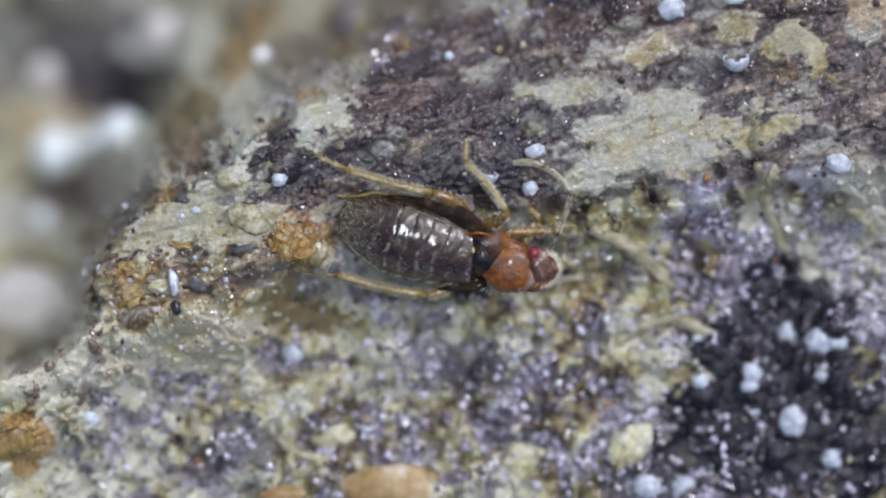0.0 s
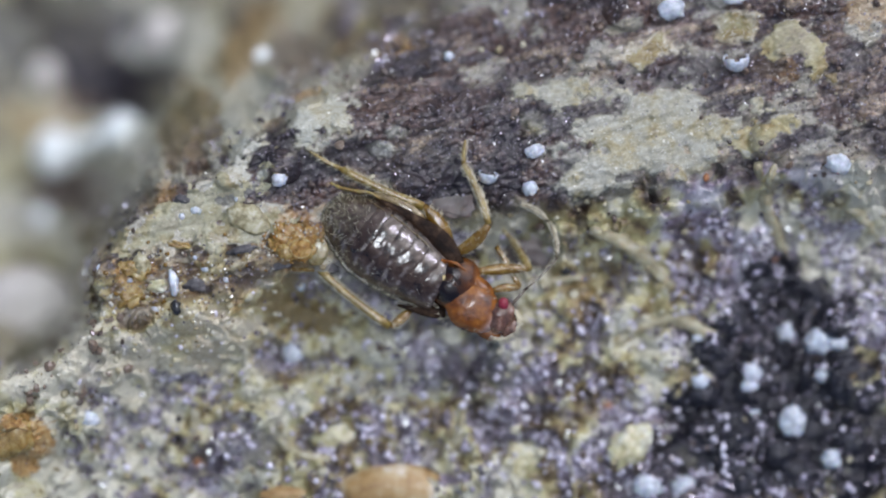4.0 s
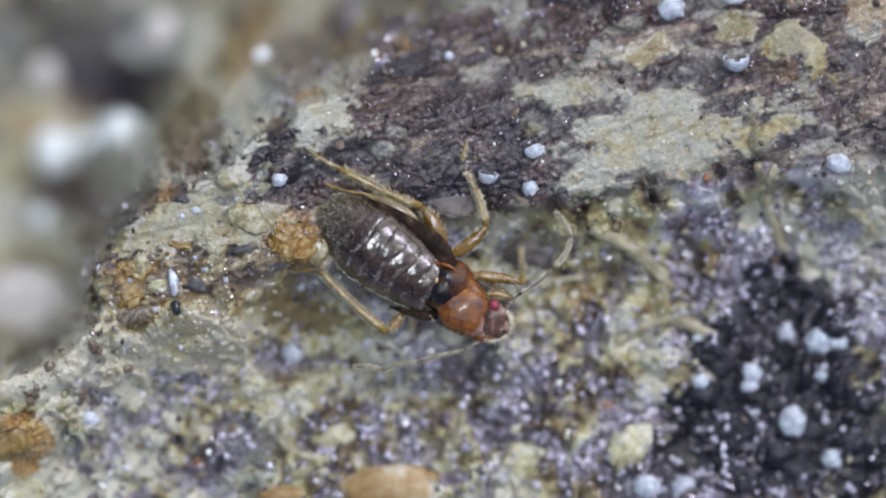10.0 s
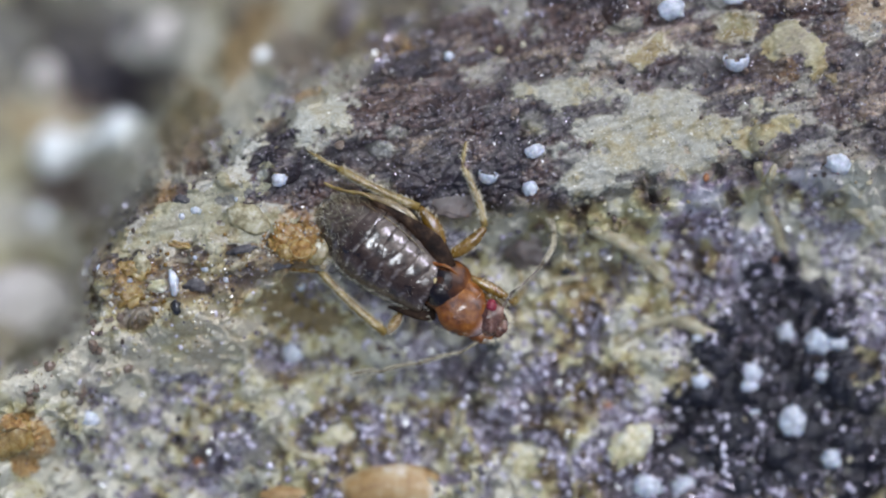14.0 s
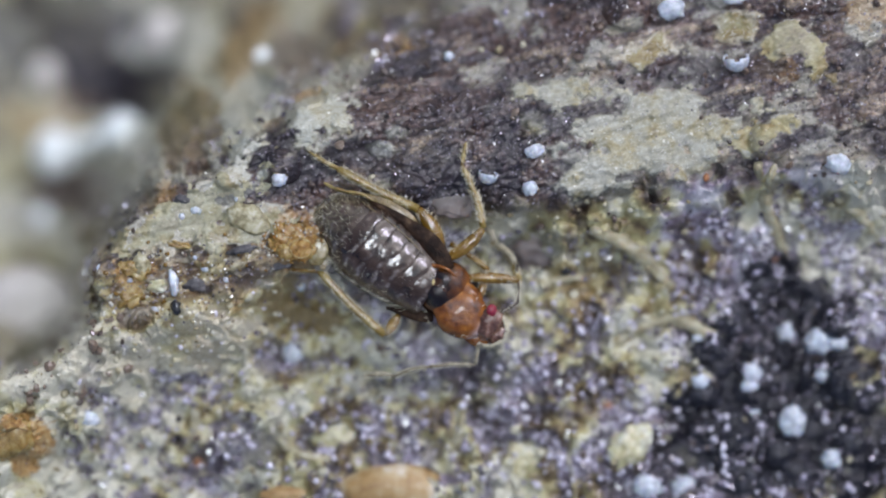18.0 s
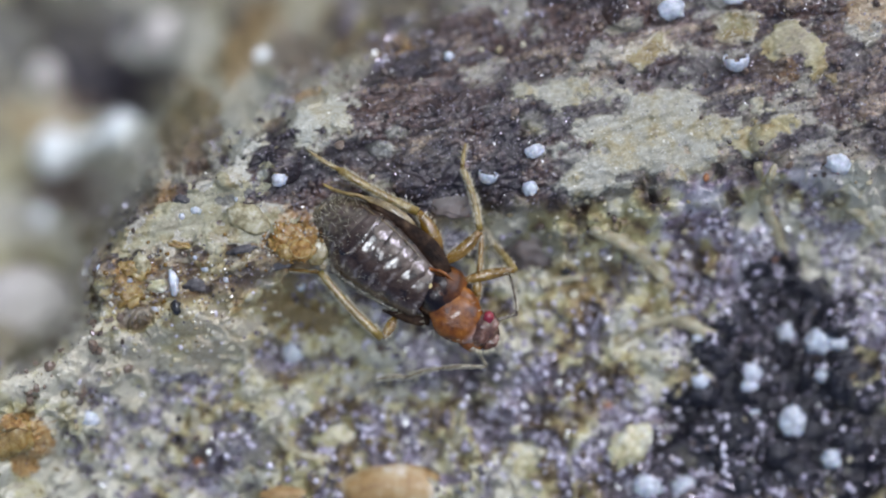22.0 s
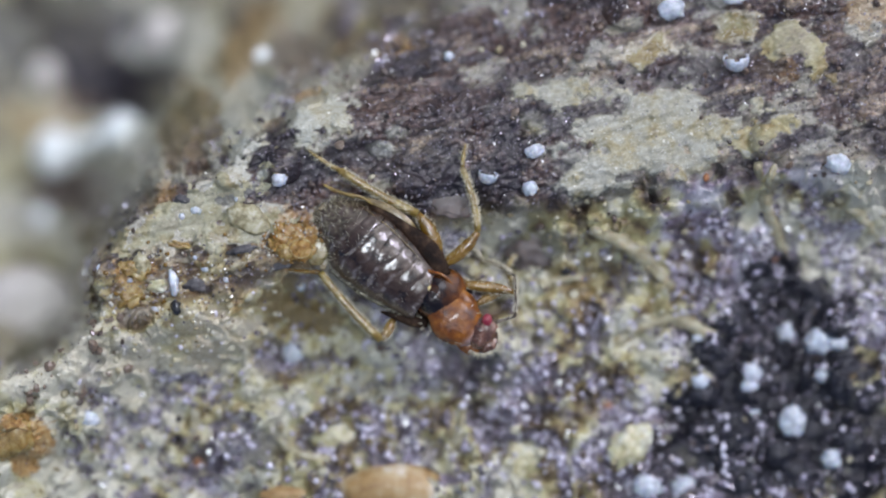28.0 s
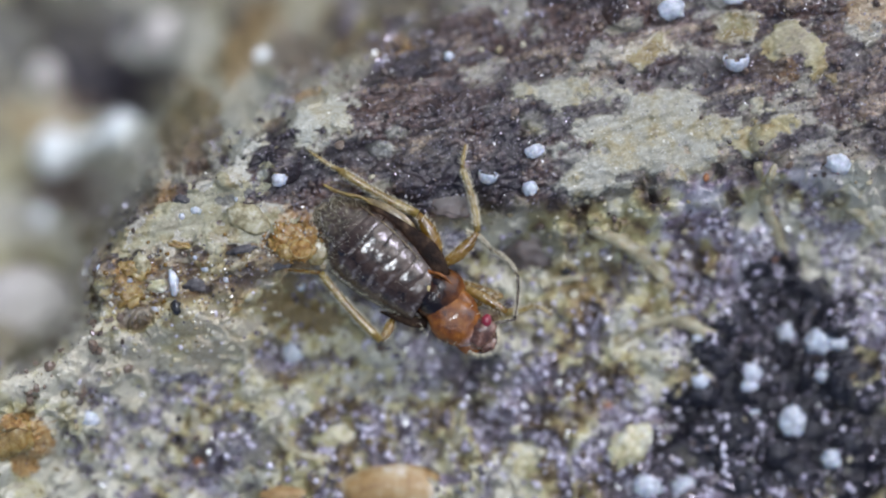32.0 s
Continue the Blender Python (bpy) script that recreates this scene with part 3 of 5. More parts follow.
def pebble(ru, rv, rh, rough=0.12, seed=0, level=3, power=1.0):
    """A rounded, uneven body in plan units round its centre."""
    bm = bmesh.new()
    bmesh.ops.create_icosphere(bm, subdivisions=level, radius=1.0)
    for w in bm.verts:
        p = w.co.normalized()
        k = 1 + rough * noise.noise(p * 1.7 + Vector((seed * 3.1, 0, 0))) + 0.5 * rough * noise.noise(p * 4.5 + Vector((0, seed * 2.3, 0))) + 0.25 * rough * noise.noise(p * 11 + Vector((0, 0, seed)))
        w.co = Vector((p.x * ru, p.y * rv, p.z * rh)) * (k * U)
    return bm


def tube(points, radii, sides=10, ridge=0.0, seed=0):
    """A closed tapering tube along points in metres; radii in plan units."""
    bm = bmesh.new()
    pts = [Vector(p) for p in points]
    rings, old = [], None
    for i, p in enumerate(pts):
        d = (pts[min(i + 1, len(pts) - 1)] - pts[max(i - 1, 0)]).normalized()
        n = Vector((0, 0, 1)) if abs(d.z) < 0.9 else Vector((1, 0, 0))
        x = d.cross(n).normalized()
        y = x.cross(d)
        ring = []
        for k in range(sides):
            a = 2 * math.pi * k / sides
            r = radii[i] * U * (1 + ridge * noise.noise(Vector((i * 0.45, k * 0.9, seed * 5.0))))
            ring.append(bm.verts.new(p + (x * math.cos(a) + y * math.sin(a)) * r))
        rings.append(ring)
    for a, b in zip(rings, rings[1:]):
        for k in range(sides):
            bm.faces.new((a[k], a[(k + 1) % sides], b[(k + 1) % sides], b[k]))
    bm.faces.new(rings[0][::-1])
    bm.faces.new(rings[-1])
    bmesh.ops.recalc_face_normals(bm, faces=bm.faces)
    return bm


def spline(points, count):
    """Evenly spread points on a smooth line through the given ones."""
    p = [Vector(q) for q in points]
    p = [p[0] * 2 - p[1]] + p + [p[-1] * 2 - p[-2]]
    out = []
    for k in range(count):
        s = k / (count - 1) * (len(p) - 3)
        i = min(int(s), len(p) - 4)
        f = s - i
        a, b, c, d = p[i:i + 4]
        out.append(0.5 * (2 * b + (c - a) * f + (2 * a - 5 * b + 4 * c - d) * f * f + (3 * b - a - 3 * c + d) * f ** 3))
    return out


def rest(u, v, lift):
    """The place where a thing seen at (u, v) sits, its centre that much above the bark."""
    h = float(height(u, v))
    for k in range(3):
        p = under(u, v, h + lift)
        h = float(height(MID_U + p.x / U, MID_V - p.y / U))
    return under(u, v, h + lift)


# ---- thin crusts that lie on the bark ----
def crust_patch(name, label, category, mat, zone, rise, group=""):
    """A thin uneven sheet wherever its ragged zone covers the bark; its rim dips into the bark."""
    zone = zone + (0.8 * fbm(GU, GV, 13, 4, 95) + 0.8 * fbm(GU, GV, 7, 3, 99, -0.35, 3.0)) * (1 - np.abs(2 * zone - 1)) + 0.22 * np.minimum(fbm(GU, GV, 26, 3, 97), 0) * zone
    zone = zone - 0.5 * np.maximum(0, fbm(GU, GV, 20, 4, 129, -0.3, 1.5) - 0.12) * (mat in (OCHRE_CRUST, OLIVE_CRUST))
    keep = zone > 0.30
    lift = (np.clip((zone - 0.42) / 0.4, -0.4, 1.0)) * rise * (1 + 0.25 * fbm(GU, GV, 8, 3, 87))
    number = np.full(zone.shape, -1)
    quad = keep[1:, :-1] & keep[1:, 1:] & keep[:-1, 1:] & keep[:-1, :-1]
    used = np.zeros(zone.shape, bool)
    for a in (used[1:, :-1], used[1:, 1:], used[:-1, 1:], used[:-1, :-1]):
        a |= quad
    number[used] = np.arange(used.sum())
    co = np.stack([(GU - MID_U) * U, (MID_V - GV) * U, (H + lift) * U], -1)[used]
    faces = np.stack([number[1:, :-1], number[1:, 1:], number[:-1, 1:], number[:-1, :-1]], -1)[quad]
    me = bpy.data.meshes.new(name)
    me.from_pydata(co.tolist(), [], faces.tolist())
    me.polygons.foreach_set("use_smooth", np.ones(len(faces), bool))
    me.materials.append(mat)
    return tagged(new(name, me), label, category, group)


dry = (1 - smooth(LOW, 0.3, 0.7))
crust_patch("lichen_patch", "broad pale grey-green lichen patch on dark bark", "lichen", PALE, union(spot(1158, 232, 142, 80, -0.12, 0.5, 0.9), spot(1065, 302, 85, 28, -0.45, 0.5, 0.9)) * dry, 2.6, "lichen patches")
crust_patch("lichen_patch", "narrow pale lichen patch on dark bark", "lichen", PALE, spot(992, 166, 62, 20, 0.05, 0.5, 0.9) * dry * (1 - union(spot(1158, 232, 142, 80, -0.12))), 3.5, "lichen patches")
crust_patch("lichen_patch", "yellowish lichen tuft on dark bark", "lichen", OCHRE_CRUST, spot(1150, 88, 36, 23, 0, 0.26, 1.0), 1.8, "lichen patches")
crust_patch("lichen_patch", "small lichen patch near the white grain", "lichen", OCHRE_CRUST, spot(1308, 40, 31, 21, 0.3, 0.26, 1.0), 1.8, "lichen patches")
crust_patch("lichen_patch", "tan-stained lichen patch beside an egg shell", "lichen", OCHRE_CRUST, union(spot(1398, 72, 38, 30, 0.2, 0.26, 1.0), spot(1445, 108, 44, 30, 0.5, 0.26, 1.0)), 1.8, "lichen patches")
crust_patch("lichen_patch", "yellowish lichen strip beside the broad patch", "lichen", OCHRE_CRUST, spot(1345, 238, 58, 22, -0.35) * dry, 2.0, "lichen patches")
crust_patch("lichen_patch", "long olive and ochre lichen strip along the brink", "lichen", OLIVE_CRUST, union(spot(330, 385, 150, 34, -0.5, 0.5, 1.0, 26), spot(440, 400, 75, 30, -0.25, 0.5, 1.0, 26)) * dry, 2.0, "lichen patches")
crust_patch("soot_crust", "black sooty crust under white grains", "crust", SOOTY, union(spot(1378, 720, 168, 200, 0.1, 0.35, 0.55, 60), spot(1400, 530, 110, 60, 0.2, 0.4, 0.6, 50)), 2.5)


CLUSTER = smooth(fbm(GU, GV, 46, 3, 131), -0.12, 0.22)


# ---- loose crumbs nobody could count ----
def crumbs(name, label, mat, count, lo, hi, where, flat, seed, squash=(0.5, 1.0), sink=0.35):
    r = np.random.default_rng(seed)
    bm = bmesh.new()
    bmesh.ops.create_icosphere(bm, subdivisions=1, radius=1.0)
    base = np.array([w.co[:] for w in bm.verts])
    faces = np.array([[w.index for w in f.verts] for f in bm.faces])
    bm.free()
    cos, fcs = [], []
    made = 0
    while made < count:
        u, v = r.uniform(-80, 1650), r.uniform(-60, 940)
        i, j = min(np.searchsorted(US, u), len(US) - 1), min(np.searchsorted(VS, v), len(VS) - 1)
        if r.random() > where(i, j):
            continue
        rad = lo * (hi / lo) ** (r.random() ** 1.8)
        p = base * (1 + 0.30 * (r.random((len(base), 1)) - 0.5)) * np.array([1, r.uniform(*squash), r.uniform(*squash)])
        q = r.normal(size=4)
        w, x, y, z = q / np.linalg.norm(q)
        rot = np.array([[1 - 2 * (y * y + z * z), 2 * (x * y - z * w), 2 * (x * z + y * w)], [2 * (x * y + z * w), 1 - 2 * (x * x + z * z), 2 * (y * z - x * w)],
                        [2 * (x * z - y * w), 2 * (y * z + x * w), 1 - 2 * (x * x + y * y)]])
        p = p @ rot.T * rad
        cos.append((p + np.array([u - MID_U, MID_V - v, H[j, i] + sink * rad])) * U)
        fcs.append(faces + made * len(base))
        made += 1
    me = bpy.data.meshes.new(name)
    me.from_pydata(np.concatenate(cos).tolist(), [], np.concatenate(fcs).tolist())
    me.polygons.foreach_set("use_smooth", np.full(len(me.polygons), not flat))
    me.materials.append(mat)
    return tagged(new(name, me), label, "grains", kind="stuff")


crumbs("quartz_grains", "pale lilac quartz grains strewn over the low crust", MAUVE, 4300, 2.6, 9.0, lambda i, j: smooth(-H[j, i], 75, 135) * (0.06 + 0.5 * HUE[j, i] + 0.44 * PITS[j, i]) * (1 - 0.78 * SOOT_SHADE[j, i]) * (1 - 0.6 * LICHEN[j, i]) * (1 - DEEP[j, i]) * (1 - 0.85 * OLIVE_SHADE_ZONE[j, i]) * (0.08 + 0.92 * CLUSTER[j, i]), False, 11, (0.6, 1.0))
crumbs("straw_crumbs", "pale straw-coloured crumbs of lichen and dust on bark", STRAW, 600, 3, 10, lambda i, j: (0.06 + 0.94 * LOW[j, i]) * (1 - 0.9 * HUE[j, i]) * (1 - 0.9 * SOOT_SHADE[j, i]), False, 12)
crumbs("umber_crumbs", "dark brown crumbs of bark between paler grains", UMBER, 650, 2.5, 11, lambda i, j: (0.5 + 0.5 * WOOD[j, i]) * (1 - 0.93 * LICHEN[j, i]) * (1 - 0.8 * SOOT_SHADE[j, i]) * (1 - 0.8 * OCHRE[j, i]), True, 13)


def flakes(name, label, mat, count, lo, hi, where, spread, seed):
    """Thin six-sided plates lying nearly flat on the bark."""
    r = np.random.default_rng(seed)
    a = np.arange(6) * math.pi / 3
    hexagon = np.stack([np.cos(a), np.sin(a), np.zeros(6)], -1)
    cos, fcs, made = [], [], 0
    while made < count:
        u, v = r.uniform(-60, 1630), r.uniform(-50, 930)
        i, j = np.searchsorted(US, u), np.searchsorted(VS, v)
        if r.random() > where(i, j):
            continue
        rad = lo * (hi / lo) ** (r.random() ** 1.5)
        n = np.array([r.normal(0, spread), r.normal(0, spread), 1.0])
        n /= np.linalg.norm(n)
        x = np.cross([0, 1, 0], n)
        x /= np.linalg.norm(x)
        y = np.cross(n, x)
        spin = r.uniform(0, 6.28)
        x, y = x * math.cos(spin) + y * math.sin(spin), y * math.cos(spin) - x * math.sin(spin)
        p = hexagon * (0.75 + 0.5 * r.random((6, 1))) * rad
        flat = p[:, :1] * x + p[:, 1:2] * y * r.uniform(0.5, 1)
        centre = np.array([u - MID_U, MID_V - v, max(H[j, i], H[max(j - 1, 0), i], H[j, max(i - 1, 0)]) + 0.35 * rad + 2.6 * (LICHEN[j, i] > 0.9) * (1 - LOW[j, i])])
        cos.append(np.concatenate([flat + centre, flat * 0.9 + centre - n * 0.35 * rad]) * U)
        k = made * 12
        fcs += [[k + q for q in range(6)], [k + 11 - q for q in range(6)]] + [[k + q, k + 6 + q, k + 6 + (q + 1) % 6, k + (q + 1) % 6] for q in range(6)]
        made += 1
    me = bpy.data.meshes.new(name)
    me.from_pydata(np.concatenate(cos).tolist(), [], fcs)
    me.materials.append(mat)
    return tagged(new(name, me), label, "grains", kind="stuff")


flakes("mica_flakes", "glittering mauve mica flakes in the low crust", MICA, 9000, 1.8, 6.5, lambda i, j: smooth(-H[j, i], 70, 130) * (1 - DEEP[j, i]) * (1 - 0.70 * SOOT_SHADE[j, i]) * (0.05 + 0.65 * HUE[j, i] + 0.3 * PITS[j, i]) * (1 - 0.8 * STRAND[j, i]), 0.34, 15)
flakes("glitter_dust", "tiny glittering mineral specks on dark bark", MICA, 9000, 0.8, 2.5, lambda i, j: (1 - LOW[j, i]) * (1 - DEEP[j, i]) * (0.4 + 0.55 * WOOD[j, i] + 0.6 * OCHRE[j, i]) * (1 - 0.95 * LICHEN[j, i]), 0.34, 14)
flakes("lichen_sparkle", "tiny clear sparkling scales on pale lichen", GLINT, 1900, 0.7, 1.8, lambda i, j: (0.25 + 0.75 * (US[i] > 800)) * (1 - LOW[j, i]) * (1 - DEEP[j, i]) * LICHEN[j, i] ** 2, 0.30, 16)


# ---- stones, shells and lumps that stand out ----
def stone(name, label, category, mat, u, v, ru, rv, rh, turn=0.0, rough=0.15, seed=0, group="", sink=0.35, level=3):
    ob = new(name, mesh_of(name, pebble(ru, rv, rh, rough, seed, level), mat))
    ob.matrix_basis = Matrix.Translation(rest(u, v, rh * (1 - sink) - 2)) @ pose(0, 0, 0, 0, 0, turn)
    return tagged(ob, label, category, group)


WHITES = [(1190, 15, 25, 19, 10), (946, 268, 20, 12, 20), (938, 333, 15, 14, 0), (494, 318, 14, 13, 0), (1485, 290, 26, 19, -20), (1392, 590, 18, 18, 0),
          (1449, 604, 25, 24, 0), (1484, 606, 18, 16, 0), (1330, 660, 18, 17, 0), (1326, 684, 15, 12, 20), (1404, 745, 23, 27, 10), (1470, 812, 18, 18, 0)]
for k, (u, v, ru, rv, turn) in enumerate(WHITES):
    stone("white_grain", "rounded milky white grain lying on dark bark", "grain", WHITE, u, v, ru, rv, min(ru, rv) * 0.8, turn, 0.3, k, "white grains")
for k, (u, v, ru, rv, turn) in enumerate([(1460, 664, 22, 13, 5), (1215, 862, 32, 20, 10), (1145, 862, 26, 24, 0), (520, 620, 19, 27, 10), (160, 741, 18, 15, 0), (1300, 0, 22, 9, 0),
                                          (1235, 600, 13, 9, 0), (795, 100, 9, 9, 0), (1240, 675, 17, 13, 0), (345, 372, 8, 7, 0), (322, 383, 6, 6, 0), (1330, 728, 15, 8, 0)]):
    stone("pale_grain", "small bluish white mineral grain on the crust", "grain", WHITE, u, v, ru, rv, min(ru, rv) * 0.7, turn, 0.45, 30 + k, "white grains", level=2)
# very white stones stand in for specular glints blurred far below focus
for u, v, ru, rv, turn in [(98, 268, 46, 46, 0), (216, 232, 44, 38, 12), (160, 250, 34, 20, 14), (464, 100, 17, 17, 0), (75, 385, 22, 22, 0)]:
    stone("glint_stone", "large white stone standing in for a blurred glint on the bark's deep side", "grain", GLINT_WHITE, u, v, ru, rv, min(ru, rv) * 0.9, turn, 0.1, u, "white grains")
stone("pale_stone", "large pale stone far down the bark's side", "stone", CHALK, 46, 562, 108, 96, 50, 0, 0.15, 61)
stone("pale_stone", "pale rounded stone far down the bark's side", "stone", CHALK, 292, 62, 46, 44, 22, 0, 0.15, 62)
stone("pale_stone", "pinkish stone far down the bark's side", "stone", CHALK, 78, 132, 32, 32, 24, 0, 0.15, 63)
stone("crystal", "white upright crystal splinter on ochre crust", "crystal", WHITE, 307, 501, 9, 25, 10, 8, 0.35, 3)
stone("black_grain", "glossy black grain beside a white crystal", "grain", JET, 312, 545, 10, 14, 9, 15, 0.3, 4)
stone("black_grain", "small dark grain in an olive patch of crust", "grain", JET, 1001, 478, 10, 9, 8, 15, 0.3, 44)
stone("tan_pebble", "smooth tan pebble half sunk in crust", "pebble", TAN, 692, 868, 100, 44, 30, 0, 0.2, 5, sink=0.55)
stone("tan_pebble", "small tan pebble half sunk in crust", "pebble", TAN, 500, 876, 42, 16, 14, 0, 0.2, 6)
stone("amber_lump", "orange amber lump at the rim of the bark", "lump", AMBER, 18, 772, 46, 40, 20, 20, 0.3, 7)
stone("pale_lump", "pale yellow-green rounded lump in the crust", "lump", LIME, 938, 815, 44, 33, 20, 10, 0.4, 8, level=4)
stone("pale_lump", "angular pale lump in the crust", "lump", LIME, 1115, 790, 40, 28, 16, 50, 0.45, 9, level=4)
stone("pale_lump", "straw-coloured lump beside a curved fibre", "lump", LIME, 592, 772, 36, 24, 20, 0, 0.4, 10)
stone("pale_lump", "pale green blocky lump beside a white crystal", "lump", LIME, 279, 505, 15, 11, 7, 8, 0.6, 15, sink=0.5)
stone("pale_lump", "small pale lump in ochre crust", "lump", MOSS, 250, 470, 16, 20, 9, 0, 0.35, 12)
stone("grey_lump", "smooth pinkish grey lump under the bark ledge", "lump", HAZE, 796, 356, 42, 30, 5, -10, 0.25, 11, sink=0.75, level=4)
stone("grey_lump", "grey glassy lump framed by straw fibres", "lump", HAZE, 945, 440, 46, 34, 16, 10, 0.5, 13)
stone("pale_lump", "flat olive lump on the crust", "lump", MOSS, 440, 388, 40, 24, 6, -20, 0.22, 14)
for k, (u, v, ru, rv, turn) in enumerate([(426, 443, 25, 7, 12), (492, 469, 24, 9, 8), (345, 505, 20, 11, -4), (322, 352, 14, 8, 0), (585, 474, 16, 8, -20)]):
    stone("slate_flake", "flat dark grey flake between amber and olive crust", "flake", SLATE, u, v, ru, rv, 6, turn, 0.5, 90 + k, "slate flakes", sink=0.7)
for k, (u, v, ru, rv, turn) in enumerate([(320, 384, 9, 5, 20), (350, 373, 10, 7, -20), (362, 476, 9, 8, 0), (418, 352, 5, 7, 10), (345, 456, 5, 5, 0), (242, 522, 4, 15, -14), (173, 474, 3, 8, -20), (230, 497, 7, 5, 0), (533, 508, 11, 11, 0), (275, 548, 9, 7, 0), (400, 496, 7, 7, 0)]):
    stone("glass_granule", "clear wet granule glinting on olive crust", "grain", WHITE, u, v, ru * 0.8, rv * 0.8, min(ru, rv) * 0.6, turn, 0.6, 110 + k, "white grains", level=2)
for k, (u, v, ru, rv, turn) in enumerate([(237, 478, 26, 15, -10), (228, 524, 22, 20, 0), (318, 433, 24, 7, -10)]):
    stone("amber_lump", "wet amber lump at the rim of the bark", "lump", AMBER, u, v, ru, rv, 5, turn, 0.55, 130 + k, "amber lumps", sink=0.75, level=4)
for k, (u, v, r) in enumerate([(1250, 315, 6), (1370, 455, 8), (352, 820, 9), (1075, 718, 9), (250, 790, 6)]):
    stone("orange_speck", "tiny orange fungal speck on the crust", "speck", ORANGE, u, v, r, r * 1.3, r * 0.8, 20 * k, 0.3, 50 + k, "orange specks", level=2)


def shell(name, label, u, v, r, tilt, seed):
    """A broken egg shell: a bowl with a ragged rim and some thickness."""
    bm = bmesh.new()
    bmesh.ops.create_uvsphere(bm, u_segments=28, v_segments=16, radius=1.0)
    bmesh.ops.delete(bm, geom=[w for w in bm.verts if w.co.z > 0.25 + 0.25 * noise.noise(Vector((w.co.x * 2.2, w.co.y * 2.2, seed)))], context="VERTS")
    for w in bm.verts:
        w.co *= r * U * (1 + 0.05 * noise.noise(w.co * 3 + Vector((seed, 0, 0))))
    bmesh.ops.solidify(bm, geom=bm.faces[:], thickness=0.08 * r * U)
    ob = new(name, mesh_of(name, bm, WHITE))
    ob.matrix_basis = Matrix.Translation(rest(u, v, r * 0.6)) @ pose(0, 0, 0, *tilt)
    return tagged(ob, label, "egg shell", "egg shells")


shell("egg_shell", "broken white egg shell, open on top, on dark bark", 1303, 104, 24, (-72, 12, 8), 2)
shell("egg_shell", "half of a small white egg shell by the ledge", 864, 309, 18, (-75, 8, -6), 7)


def gall():
    """A patchy amber crust with a glassy ringed droplet and many glistening granules."""
    base = new("amber_gall")
    base.matrix_basis = Matrix.Translation(rest(518, 428, 5))
    part("mound", pebble(38, 30, 2.2, 0.6, 21, 4), DROP, base, "grainy amber crust")
    part("crust_lump", pebble(17, 14, 6, 0.3, 26, 3), AMBER, base, "olive crust lump", place=(-12 * U, -18 * U, 1 * U))
    part("droplet", pebble(24, 21, 3.6, 0.4, 23, 4), DROP, base, "amber glassy droplet", place=(15 * U, -12 * U, 4 * U))
    part("droplet", pebble(18, 23, 2.8, 0.3, 22, 4), SKIN, base, "clear straw-coloured droplet", place=(44 * U, -18 * U, 0))
    ring = [Vector((15 * U + 20 * U * math.cos(0.35 * k), -12 * U + 17 * U * math.sin(0.35 * k), 7 * U)) for k in range(19)]
    part("droplet_rim", tube(ring, [1.4] * 19, 8, 0.3, 3), AMBER, base, "amber rim")
    r = random.Random(5)
    for k in range(170):
        a, d = r.uniform(0, 6.28), r.random() ** 0.5
        bright = k % 2 == 0
        size = r.uniform(1.0, 2.2) if bright else r.uniform(1.5, 3.2)
        part("granule", pebble(size, size * r.uniform(0.7, 1.0), size * 0.8, 0.4, k, 1), GLINT if bright else DROP, base,
             place=(56 * d * math.cos(a) * U, (43 * d * math.sin(a) + 2) * U, (2.6 * math.sqrt(1 - 0.85 * d * d) + 0.5 * size) * U))
    return tagged(base, "patchy amber crust with glassy droplets beside the nymph", "gall")


gall()


def fibre(label, points, width, seed, lift=0):
    line = []
    for u, v in points:
        line.append(rest(u, v, lift))
    line = spline(line, 26)
    radii = [width / 2 * (0.55 + 0.45 * math.sin(math.pi * min(1, max(0, (k + 2) / 29)))) for k in range(26)]
    ob = new("fibre", mesh_of("fibre", tube(line, radii, 12, 0.7, seed), FIBRE))
    return tagged(ob, label, "plant fibre", "plant fibres")


fibre("straw-coloured plant fibre pressed into the crust", [(1045, 405), (1090, 425), (1140, 458), (1190, 512)], 28, 1, 2)
fibre("straw-coloured plant fibre standing beside mauve grains", [(1342, 292), (1352, 340), (1366, 390), (1386, 446)], 25, 2, 5)
fibre("thin straw-coloured fibre leaning on a longer one", [(1372, 290), (1362, 318), (1356, 350)], 14, 7, 5)
fibre("curved straw-coloured fibre around a pale lump", [(492, 775), (520, 800), (570, 812), (640, 806), (705, 786)], 17, 3)
fibre("pale fibre edge beside a grey lump", [(930, 494), (975, 497), (1030, 490)], 16, 4)
fibre("short pale fibre beside a grey lump", [(1028, 410), (1026, 450), (1030, 486)], 16, 5)
fibre("broad pale fibre roll by the sooty crust", [(1085, 608), (1140, 575), (1200, 566), (1275, 604)], 34, 6, -9)
fibre("pale fibre strand on the crust", [(330, 700), (345, 745), (330, 800)], 22, 8)
fibre("thin straw fibre on the crust", [(800, 800), (815, 760), (822, 720)], 12, 9)
fibre("pale fibre on the far crust", [(1480, 350), (1520, 380), (1560, 430)], 24, 10)


